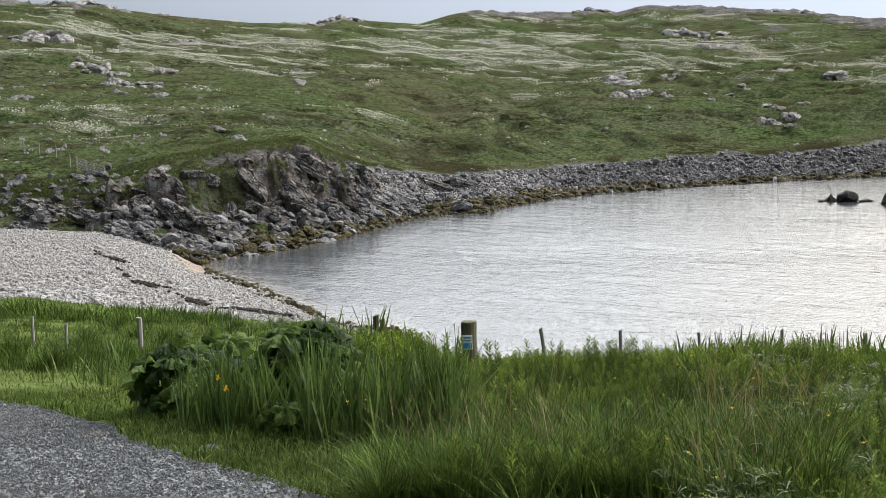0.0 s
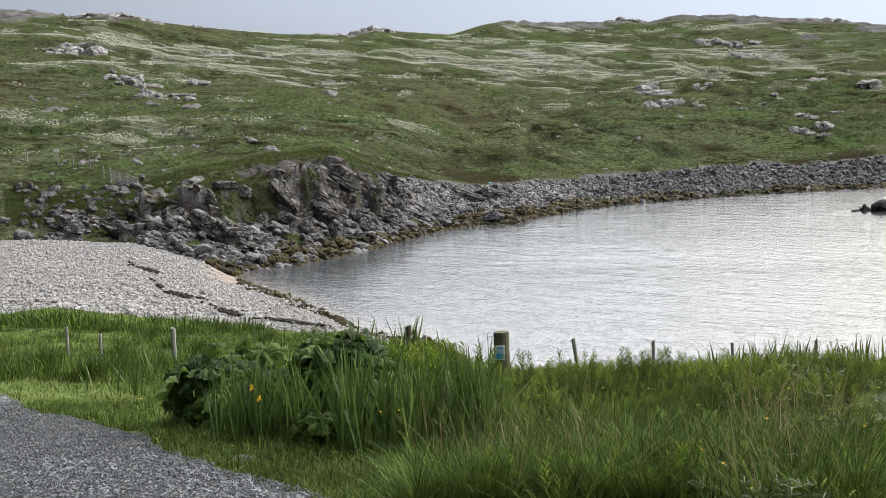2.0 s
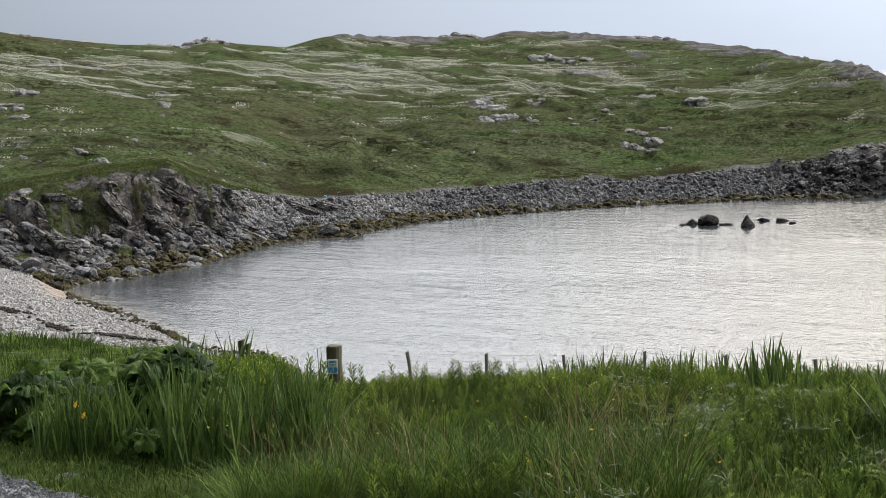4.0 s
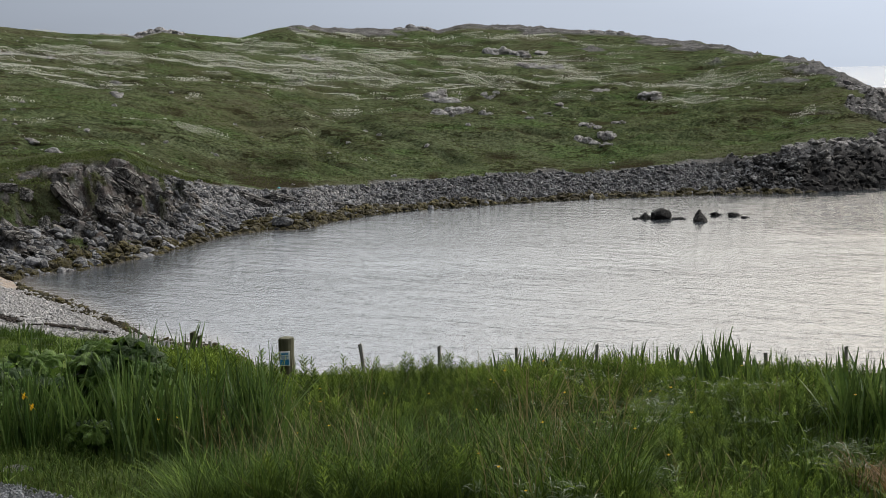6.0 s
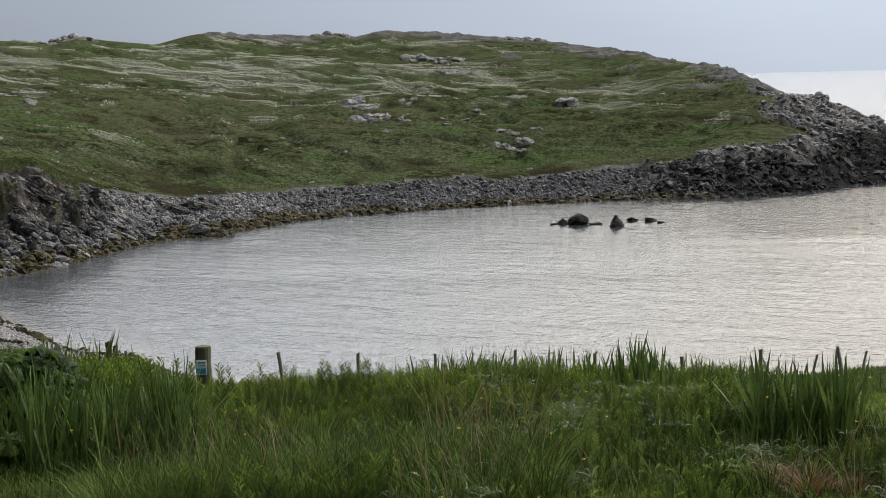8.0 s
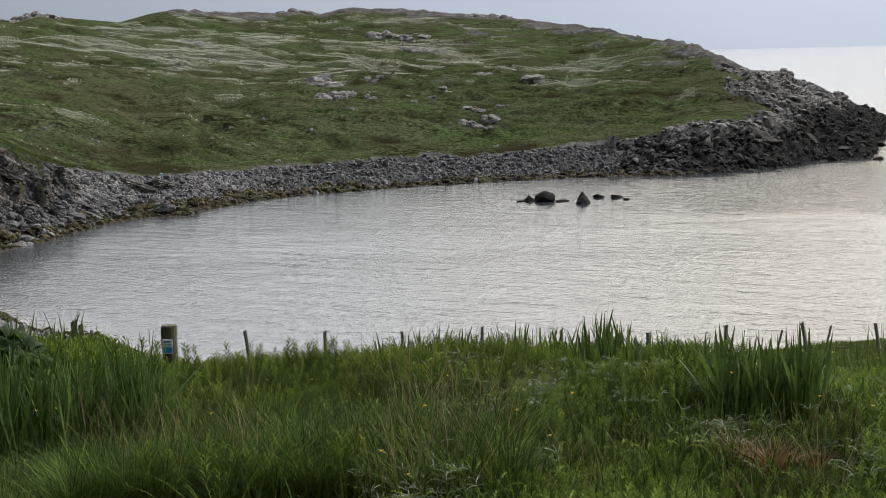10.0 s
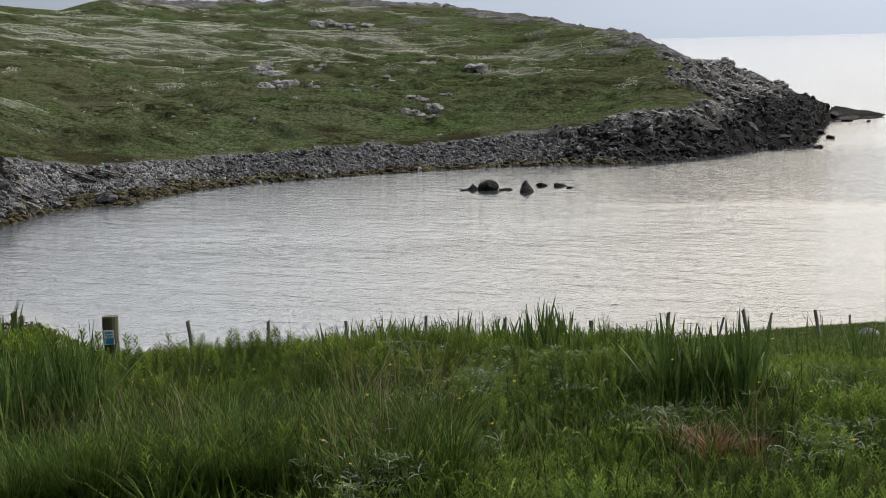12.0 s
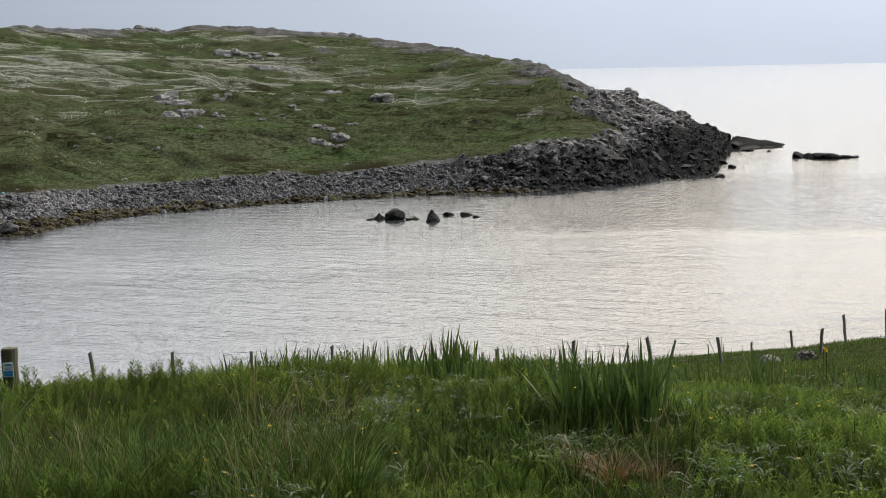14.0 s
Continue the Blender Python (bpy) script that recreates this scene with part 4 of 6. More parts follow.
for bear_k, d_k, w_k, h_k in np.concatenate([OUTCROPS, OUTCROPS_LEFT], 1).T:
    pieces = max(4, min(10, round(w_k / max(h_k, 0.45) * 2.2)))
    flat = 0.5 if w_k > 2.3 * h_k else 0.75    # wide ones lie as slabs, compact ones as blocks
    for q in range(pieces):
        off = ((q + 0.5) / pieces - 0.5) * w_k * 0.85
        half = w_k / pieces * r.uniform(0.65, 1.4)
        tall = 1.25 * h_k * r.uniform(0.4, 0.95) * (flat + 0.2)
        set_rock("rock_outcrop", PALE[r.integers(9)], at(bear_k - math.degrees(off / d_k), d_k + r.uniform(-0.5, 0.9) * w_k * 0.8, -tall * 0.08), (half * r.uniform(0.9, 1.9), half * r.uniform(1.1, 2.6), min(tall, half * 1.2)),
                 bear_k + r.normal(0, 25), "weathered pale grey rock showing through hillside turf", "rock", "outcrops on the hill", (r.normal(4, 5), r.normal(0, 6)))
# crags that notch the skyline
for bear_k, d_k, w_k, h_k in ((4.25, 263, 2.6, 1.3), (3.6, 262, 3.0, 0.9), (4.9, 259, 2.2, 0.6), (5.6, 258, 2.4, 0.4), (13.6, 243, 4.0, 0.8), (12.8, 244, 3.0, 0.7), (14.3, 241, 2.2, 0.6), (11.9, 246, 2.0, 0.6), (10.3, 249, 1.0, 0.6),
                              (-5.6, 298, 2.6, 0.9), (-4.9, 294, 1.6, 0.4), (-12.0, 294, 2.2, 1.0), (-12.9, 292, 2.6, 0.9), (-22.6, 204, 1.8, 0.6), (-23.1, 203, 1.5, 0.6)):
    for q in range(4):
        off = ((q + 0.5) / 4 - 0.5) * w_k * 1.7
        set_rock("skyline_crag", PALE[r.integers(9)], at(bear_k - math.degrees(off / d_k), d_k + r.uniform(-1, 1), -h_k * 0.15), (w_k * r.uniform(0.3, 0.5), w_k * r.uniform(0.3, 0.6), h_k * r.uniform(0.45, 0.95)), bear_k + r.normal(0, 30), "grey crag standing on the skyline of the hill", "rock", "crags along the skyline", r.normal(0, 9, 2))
for k in range(120):
    bear_k, d_k = r.uniform(-13, 16.5), r.uniform(126, 235)
    s = r.uniform(0.14, 0.4)
    set_rock("field_stone", PALE[k % 9], at(bear_k, d_k, -s * 0.1), (s, s * 0.8, s * 0.7), r.uniform(0, 360), "small pale stone lying in hillside turf", "rock", "stones on the hill")

for k in range(110):
    bear_k, d_k = r.uniform(9, 16.8), r.uniform(112, 165)
    s = r.uniform(0.1, 0.34)
    set_rock("field_stone", PALE[k % 9], at(bear_k, d_k, -s * 0.1), (s, s * 0.8, s * 0.7), r.uniform(0, 360), "small pale stone lying in hillside turf", "rock", "stones on the hill")

# rocks standing in the bay and skerries off the point
for k, (bear_k, d_k, w_k, h_k, lab) in enumerate((
        (-14.38, 122.8, 1.5, 1.0, "round black boulder standing in the bay"), (-13.83, 123.1, 0.7, 0.55, "small pointed black rock in the bay"), (-13.49, 122.9, 0.45, 0.14, "low black rock awash in the bay"),
        (-14.98, 122.5, 1.35, 0.2, "flat weed-covered rock awash in the bay"), (-15.82, 120.7, 1.1, 0.88, "pointed black rock standing in the bay"), (-16.42, 125.2, 1.1, 0.32, "flat black rock in the bay"),
        (-17.12, 124.8, 1.35, 0.36, "long flat black rock in the bay"), (-17.42, 123.3, 0.8, 0.24, "low black rock beside a longer one"))):
    shape = BLACK[k]
    if "pointed" in lab:                       # drawn up to a peak
        v, f = rock_shape(520 + k, 3, 9, (0.5, 0.85), 0.08)
        v[:, :2] *= np.clip(0.75 - 0.6 * v[:, 2:], 0.08, 1.3)
        shape = mesh_from("sea_rock", v, f, [M_DARK])
    a_k = radians(bear_k)
    set_rock("sea_rock", shape, (-math.sin(a_k) * d_k, math.cos(a_k) * d_k, h_k * 0.28), (w_k * (0.9 if "pointed" in lab else 0.6 if k == 0 else 0.8), w_k * 0.5, h_k * (0.62 if k == 0 else 0.85)), bear_k + 10 * k, lab, "rock", "rocks in the bay")
SKERRY = [mesh_from("skerry", *rock_shape(560 + k, 3, 9, (0.5, 0.85), 0.14), [M_DARK]) for k in range(5)]
for k, (bear_k, d_k, w_k, h_k) in enumerate(((-27.56, 211.9, 1.8, 0.4), (-28.27, 210, 0.6, 0.22), (-29.3, 196, 2.0, 0.6), (-29.6, 196, 1.6, 0.5), (-30.0, 193.5, 1.8, 0.8), (-30.4, 193.4, 2.6, 0.7), (-30.9, 195, 2.4, 0.35),
                                             (-31.3, 195.5, 1.6, 0.2), (-26.95, 178, 1.2, 0.3), (-26.03, 173.7, 2.2, 0.9), (-26.5, 196, 1.2, 0.4), (-26.6, 186, 1.6, 0.5), (-24.9, 162.5, 1.4, 0.5), (-26.5, 163.5, 1.2, 0.25))):
    a_k = radians(bear_k)
    set_rock("skerry", SKERRY[k % 5], (-math.sin(a_k) * d_k, math.cos(a_k) * d_k, h_k * 0.25), (w_k * 0.55, w_k * 0.45, h_k * 1.0), bear_k + 40 * k, "low black skerry awash off the point", "rock", "skerries off the point")
for k, (bear_k, d_k, w_k, h_k) in enumerate(((-26.9, 216, 2.6, 1.1), (-27.4, 217, 2.6, 0.9), (-28.0, 218, 2.6, 0.7), (-28.5, 219, 2.0, 0.4), (-26.0, 200, 1.6, 0.7), (-23.9, 166, 2.4, 1.6), (-25.2, 168, 2.0, 0.8), (-25.9, 172, 1.8, 0.6), (-22.6, 160, 2.4, 1.3), (-21.3, 157, 2.0, 1.0))):
    set_rock("headland_crag", BLACK[1 + k % 7], at(bear_k, d_k, -0.3), (w_k, w_k * 0.7, h_k * 0.75), bear_k + 12 * k, "black jagged crag at the end of the headland", "rock", "crags of the headland", (0, -8))

# the cobble beach, its stones by the waterline, and the weed left on it
p, zn, a, far, r = scatter(38000, (1.5, 18.7), (49, 108), 21)
keep = (zn["beach"] > 0.5) & (p[:, 2] > -0.1) & (zn["sand"] < r.uniform(0.0, 0.72, len(p)))
p = p[keep]
half = len(p) // 2
stuff("cobbles", stack(heap(p[:half], np.clip(r.lognormal(-2.85, 0.42, half), 0.04, 0.2), PEBBLES, r, 0.3, (0.45, 0.8), 0.3), heap(p[half:], r.uniform(0.03, 0.065, len(p) - half), CHIPS, r, 0.3, (0.5, 0.9), 0.3)), M_COBBLE, "pale grey sea-worn cobbles covering the beach", "cobbles")
p, zn, a, far, r = scatter(22000, (1.0, 9.3), (58, 106), 22)
keep = (p[:, 2] > -0.3) & (p[:, 2] < 1.3) & (zn["rock"] < 0.5) & (r.uniform(0, 1, len(p)) < np.where(p[:, 2] < 0.05, 0.12, np.clip(0.5 - np.abs(p[:, 2] - 0.4) * 0.55, 0.02, 1)) * (0.25 + 1.6 * (rough(p[:, 0], p[:, 1], 3, 89, 3) > 0.1)))
stuff("waterline_stones", heap(p[keep], np.clip(r.lognormal(-2.4, 0.5, keep.sum()), 0.05, 0.32), STONES, r, 0.3, (0.45, 0.8), 0.3), M_WEEDY, "dark weedy stones scattered along the water's edge", "stones")
# bands of dark dry weed along the beach
strips = []
r = np.random.default_rng(23)
for (b0, d0), (b1, d1), count, broad in (((13.3, 80), (12.0, 73), 420, 0.7), ((12.5, 68), (11.9, 62), 380, 0.7), ((11.9, 62), (10.3, 59.5), 300, 0.5), ((10.2, 57), (8.6, 54.5), 800, 0.7), ((8.6, 54.5), (6.0, 56), 600, 0.6)):
    s = r.uniform(0, 1, count)
    a, d = np.radians(b0 + (b1 - b0) * s), d0 + (d1 - d0) * s + r.normal(0, broad, count)
    x, y = -np.sin(a) * d, np.cos(a) * d
    strips.append(np.stack([x, y, land(x, y)[0] + 0.08], 1))
p = np.concatenate(strips)
p = p[rough(p[:, 0], p[:, 1], 1.2, 73, 3) > 0.12]
M_WEED = rock_material("dry_seaweed", (0.012, 0.009, 0.007), (0.03, 0.02, 0.014), (0.06, 0.04, 0.025), 0.0, True, 3.0)
stuff("seaweed", heap(p, r.uniform(0.03, 0.11, len(p)), PEBBLES, r, 0.3, (0.25, 0.5), 0.3), M_WEED, "dark dried seaweed stranded in bands on cobbles", "seaweed")


# ---- plants ----
def blades(places, tall, wide, r, bend=(0.1, 0.6), splay=None, plain=False):
    """Narrow curved leaves as one set of corners and triangles; splay: the way each leans, in the plan."""
    n_b = len(places)
    turn = r.uniform(0, math.tau, n_b) if splay is None else splay
    lean = np.stack([np.cos(turn), np.sin(turn), np.zeros(n_b)], 1)
    face = turn + math.pi / 2 + r.normal(0, 0.5, n_b)
    side = np.stack([np.cos(face), np.sin(face), np.zeros(n_b)], 1)
    curl = r.uniform(*bend, n_b)
    rows = []
    for s, w in ((0.0, 0.8), (0.5, 0.95), (1.0, 0.0)) if plain else ((0.0, 0.8), (0.4, 1.0), (0.75, 0.65), (1.0, 0.0)):
        mid = places + lean * (tall * curl * s * s)[:, None] + np.array([0, 0, 1]) * (tall * s * (1 - 0.35 * curl * s))[:, None]
        rows += [mid - side * (wide * w / 2)[:, None], mid + side * (wide * w / 2)[:, None]] if w else [mid]
    v = np.stack(rows, 1).reshape(-1, 3)
    f = np.array([[0, 1, 3], [0, 3, 2], [2, 3, 4]] if plain else [[0, 1, 3], [0, 3, 2], [2, 3, 5], [2, 5, 4], [4, 5, 6]])
    return v, (f[None] + (np.arange(n_b) * len(rows))[:, None, None]).reshape(-1, 3)


def tufts(centres, per, spread, tall, wide, r, bend):
    """Blades fanning out from each centre."""
    n_t = len(centres)
    ang = r.uniform(0, math.tau, n_t * per)
    rad = np.abs(r.normal(0, spread, n_t * per))
    size = np.repeat(r.uniform(0.7, 1.15, n_t), per)
    p = np.repeat(centres, per, 0) + np.stack([np.cos(ang) * rad, np.sin(ang) * rad, np.full(n_t * per, -0.02)], 1)
    return blades(p, size * r.uniform(*tall, n_t * per), r.uniform(*wide, n_t * per), r, bend, ang + r.normal(0, 0.5, n_t * per))


def join(*sets):
    vs, fs, base = [], [], 0
    for v, f, *_ in sets:
        vs.append(v), fs.append(f + base)
        base += len(v)
    both = np.concatenate(vs), np.concatenate(fs)
    return (*both, np.concatenate([q[2] for q in sets])) if len(sets[0]) > 2 else both


def green(count, az, d, seed, clump=None, clear=False):
    """Places for plants: on turf, off the road, thicker where the field says so."""
    p, zn, a, far, r = scatter(count, az, d, seed)
    keep = (zn["road"] < 0.5) & (zn["beach"] < 0.5)
    if clump:
        keep &= rough(p[:, 0], p[:, 1], clump[0], seed, 2) > clump[1] + r.normal(0, 0.15, count)
    if clear:                                  # room for the sedge, the dense iris clump, and the open turf by the fence
        for b_, d_, wide in ((-22.5, 7.9, 0.4), (-21.9, 9.3, 0.5), (3.2, 9.5, 0.75), (1.0, 9.6, 0.6), (7.0, 10.2, 0.8), (-16.5, 13.0, 0.35)):
            keep &= np.hypot(p[:, 0] + math.sin(radians(b_)) * d_, p[:, 1] - math.cos(radians(b_)) * d_) > wide
        keep &= (a > -21 + r.normal(0, 0.6, count)) | (far < 15.5 + r.normal(0, 0.8, count))
    return p[keep], a[keep], far[keep], r


# grass: an even sward, long tufts in the verge, dry stalks
p, a, far, r = green(24000, (-34, 19), (5.8, 14), 31)
sward = blades(p, np.where((a < -20) & (far > 10), 0.6, 1) * np.where(a > 4, 0.35, np.where((far > 9.8) & (a < 0) | (a > -1), 0.5, 1.0)) * r.uniform(0.1, 0.28, len(p)), r.uniform(0.005, 0.01, len(p)), r, (0.15, 0.8))
p, a, far, r = green(15000, (-34, 1), (14, 40), 32)
sward2 = blades(p, np.where(a < -21, 0.4, 1.0) * r.uniform(0.12, 0.28, len(p)), r.uniform(0.007, 0.012, len(p)), r, (0.15, 0.7), plain=True)
p, a, far, r = green(30000, (1, 19), (9.5, 50), 33)
hummock = 0.45 + 0.9 * np.clip(rough(p[:, 0], p[:, 1], 1.4, 95, 3), 0, 1)
sward3 = blades(p, hummock * r.uniform(0.04, 0.12, len(p)), r.uniform(0.008, 0.016, len(p)), r, (0.3, 1.1), plain=True)
p, a, far, r = green(24000, (2, 19), (7.4, 14), 48)
sward4 = blades(p, r.uniform(0.04, 0.11, len(p)), r.uniform(0.005, 0.009, len(p)), r, (0.3, 1.1), plain=True)
p, a, far, r = green(18000, (7, 19), (11, 26), 49)
sward5 = blades(p, r.uniform(0.03, 0.09, len(p)), r.uniform(0.006, 0.011, len(p)), r, (0.3, 1.1), plain=True)
p, a, far, r = green(40000, (-34, -18), (12, 48), 50)
sward6 = blades(p, np.where(rough(p[:, 0], p[:, 1], 1.3, 9, 2) > 0.25, 1.5, 0.8) * r.uniform(0.04, 0.11, len(p)), r.uniform(0.009, 0.017, len(p)), r, (0.2, 0.9), plain=True)
stuff("lawn_grass", join(sward3, sward4, sward5, sward6), M_LAWN, "short soft grass sloping down to the beach", "grass")
stuff("grass", join(sward, sward2), M_GRASS, "uneven green meadow grass above the beach", "grass")
p, a, far, r = green(900, (-13, 3.4), (7.0, 9.9), 34, (1.0, -0.1), True)
long1 = tufts(p, 40, 0.07, (0.22, 0.5), (0.003, 0.0065), r, (0.2, 1.0))
p, a, far, r = green(900, (-34, -11), (6.4, 11.5), 35, (1.1, 0.15), True)
long2 = tufts(p, 24, 0.06, (0.12, 0.26), (0.006, 0.01), r, (0.2, 0.9))
rush = [at(b_, d_) for b_, d_ in ((15.1, 36), (13.7, 19.3), (14.8, 15.6), (16.3, 17.4), (11.8, 20.7), (10.2, 40), (8.3, 29.8), (10.8, 20.3), (16.6, 33), (9.2, 24), (15.6, 26), (12.6, 28), (14.2, 33), (11.4, 35))]
r = np.random.default_rng(36)
long3 = tufts(np.array(rush), 260, 0.15, (0.14, 0.32), (0.007, 0.012), r, (0.2, 0.7))
p, a, far, r = green(520, (8.5, 18), (35, 47.5), 57, (4.5, 0.05))
long3 = join(long3, tufts(p, 34, 0.3, (0.2, 0.48), (0.014, 0.026), r, (0.2, 0.8)))
p, a, far, r = green(420, (7, 18), (11, 33), 58, (2.2, 0.25))
long3 = join(long3, tufts(p, 30, 0.13, (0.08, 0.2), (0.006, 0.011), r, (0.2, 0.9)))
p, a, far, r = green(260, (9.5, 18.5), (15.6, 18.4), 65, (0.8, -0.1))
long3 = join(long3, tufts(p, 26, 0.12, (0.14, 0.34), (0.005, 0.009), r, (0.2, 0.8)))
stuff("long_grass", join(long1, long2, long3), M_GRASS, "long arching tufts of green verge grass", "grass")
p, a, far, r = green(130, (-13, 2.5), (7.3, 10.5), 37, (0.9, 0.1))
straw = tufts(p, 6, 0.1, (0.45, 0.68), (0.003, 0.005), r, (0.2, 0.7))
p, a, far, r = green(40, (-34, -11), (7.0, 12), 38, (0.9, 0.1))
stuff("dry_grass", join(straw, tufts(p, 6, 0.08, (0.3, 0.55), (0.003, 0.005), r, (0.2, 0.7))), M_STRAW, "dry straw-coloured grass stalks among the green", "grass")


def herb_shape(seed, tall, leaves, leaf, spread=0.5):
    """An upright leafy stem: spirals of narrow leaves on a thin stalk."""
    r = np.random.default_rng(seed)
    v, f = [], []
    lean = r.normal(0, 0.05, 2)
    for k in range(3):
        t = k * math.tau / 3
        v += [(0.004 * math.cos(t), 0.004 * math.sin(t), 0), (lean[0] * tall, lean[1] * tall, tall)]
    f += [(0, 2, 1), (2, 4, 1), (4, 0, 1)]
    for k in range(leaves):
        s = 0.18 + 0.82 * (k + r.uniform(0, 0.6)) / leaves
        t = k * 2.4 + r.uniform(-0.3, 0.3)
        size = leaf * (1.15 - 0.65 * s) * r.uniform(0.8, 1.2)
        rise = spread * (0.5 + 0.9 * s)
        out, up = np.array([math.cos(t), math.sin(t), 0]), np.array([0, 0, 1.0])
        side = np.cross(up, out)
        base = np.array([lean[0] * tall * s, lean[1] * tall * s, tall * s])
        mid = base + out * size * 0.5 + up * size * rise * 0.5
        tip = base + out * size * 0.95 + up * size * rise * 0.7
        i0 = len(v)
        v += [base, mid - side * size * 0.15, tip, mid + side * size * 0.15]
        f += [(i0, i0 + 1, i0 + 2), (i0, i0 + 2, i0 + 3)]
    return np.array(v), np.array(f)


def planted(places, shapes, r, size=(0.8, 1.2), uneven=0.0):
    """Copies of plant shapes set upright at places, as one set of corners and triangles, and how young and lit each
    corner's leaf is coloured. uneven: taller in some patches.
    """
    count = len(places)
    turn = turns(r, count, 0.08)
    scale = r.uniform(*size, count)
    if uneven:
        scale = scale * (1 + uneven * np.clip(1.6 * rough(places[:, 0], places[:, 1], 0.55, 19, 2), -1, 1))
    own = r.normal(0, 0.16, count)
    pick = r.integers(0, len(shapes), count)
    sets = []
    for k, (v, f) in enumerate(shapes):
        w = np.nonzero(pick == k)[0]
        if len(w):
            q = np.einsum("nij,nvj->nvi", turn[w], v[None] * scale[w][:, None, None]) + places[w][:, None]
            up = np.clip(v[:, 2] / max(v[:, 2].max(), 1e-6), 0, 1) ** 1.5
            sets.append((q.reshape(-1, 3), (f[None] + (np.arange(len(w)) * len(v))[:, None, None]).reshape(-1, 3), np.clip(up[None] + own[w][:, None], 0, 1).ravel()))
    return join(*sets)


def tussock(seed):
    """A few broad blades fanning from one root, for grass seen far off."""
    r = np.random.default_rng(seed)
    v, f = [], []
    for k in range(5):
        t = k * math.tau / 5 + r.uniform(-0.5, 0.5)
        h, w, o = r.uniform(0.04, 0.11), r.uniform(0.025, 0.045), r.uniform(0.06, 0.18)
        v += [(-w * math.sin(t), w * math.cos(t), -0.03), (w * math.sin(t), -w * math.cos(t), -0.03), (o * math.cos(t), o * math.sin(t), h)]
        f.append((3 * k, 3 * k + 1, 3 * k + 2))
    return np.array(v), np.array(f)


TUSSOCKS = [tussock(640 + k) for k in range(5)]
HERBS = [herb_shape(60 + k, 0.42, 38, 0.072, 1.0) for k in range(8)]
FAR_HERBS = [herb_shape(70 + k, 0.42, 18, 0.13, 0.95) for k in range(6)]
p, a, far, r = green(4600, (-34, 0.3), (9.8, 18), 41, (1.6, -0.5), True)
low_end = a < -20
herbs = join(planted(p[~low_end], HERBS, r, (0.42, 0.68), 0.3), planted(p[low_end], HERBS, r, (0.12, 0.26)))
p, a, far, r = green(3000, (-34, 1.5), (17, 37), 47, (2.5, -0.6), True)
herbs = join(herbs, planted(p, FAR_HERBS, r, (0.5, 0.85)))
p, a, far, r = green(2600, (-34, 1.5), (7.0, 11), 42, (0.9, -0.1), True)
herbs2 = join(planted(p[a > -15], HERBS, r, (0.35, 0.65), 0.3), planted(p[a <= -15], HERBS, r, (0.25, 0.5)))
p, a, far, r = green(1300, (4, 19), (24, 50), 43, (3.0, 0.0))
LOW_HERBS = [herb_shape(660 + k, 0.42, 30, 0.085, 0.95) for k in range(5)]
p2, a, far, r = green(7000, (-34, -13), (6.6, 15.5), 55, None, True)
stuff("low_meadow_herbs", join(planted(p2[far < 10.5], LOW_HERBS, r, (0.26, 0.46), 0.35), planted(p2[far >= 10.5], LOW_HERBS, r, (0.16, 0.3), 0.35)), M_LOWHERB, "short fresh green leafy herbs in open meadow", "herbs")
p, a, far, r = green(2400, (4, 19), (38, 50), 43, (4.0, 0.3))
herbs3 = planted(p, FAR_HERBS, r, (0.4, 0.75))
p, a, far, r = green(420, (1.6, 5.0), (11.2, 13.8), 56)
herbs4 = planted(p, HERBS, r, (0.85, 1.2))
p, a, far, r = green(5200, (5, 18.5), (13, 47), 59, (2.4, 0.15))
herbs4 = join(herbs4, planted(p, LOW_HERBS, r, (0.16, 0.36), 0.4))
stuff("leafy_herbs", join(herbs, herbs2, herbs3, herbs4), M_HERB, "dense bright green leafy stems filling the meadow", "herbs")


# a few taller stems that stand above the rest by the post
TALL = [herb_shape(90 + k, 0.62, 46, 0.11, 1.0) for k in range(5)]
spots = np.array([at(b_, d_) for b_, d_ in ((0.15, 13.2), (0.35, 12.9), (0.0, 12.6), (-1.2, 13.4), (-1.4, 13.0), (-0.95, 12.6), (-2.6, 14.5), (0.8, 12.2))])
stuff("tall_herbs", planted(spots, TALL, np.random.default_rng(66), (0.55, 0.75)), M_HERB, "taller leafy green stems rising above meadow herbs", "herbs")


def frond_rosette(seed):
    """A low plant of arching feathery leaves, each with pairs of small leaflets."""
    r = np.random.default_rng(seed)
    v, f = [], []
    for q in range(5):
        t = q * math.tau / 5 + r.uniform(-0.4, 0.4)
        out, up = np.array([math.cos(t), math.sin(t), 0]), np.array([0, 0, 1.0])
        side = np.cross(up, out)
        length = r.uniform(0.12, 0.2)
        for k in range(10):
            s = 0.25 + 0.75 * k / 9
            spine = out * length * (0.6 * s + 0.35 * s * s) + up * length * (1.3 * s - 0.75 * s * s)
            i0, w = len(v), 0.015 * (1.1 - 0.8 * abs(s - 0.6)) * (1 if k % 2 else 0.45)
            v += [spine, spine + side * w + out * w * 0.4 + up * 0.012, spine - side * w + out * w * 0.4 + up * 0.012]
            if k < 9:                          # leaflets hang on the spine
                f += [(i0, i0 + 1, i0 + 3), (i0, i0 + 3, i0 + 2)]
    return np.array(v), np.array(f)


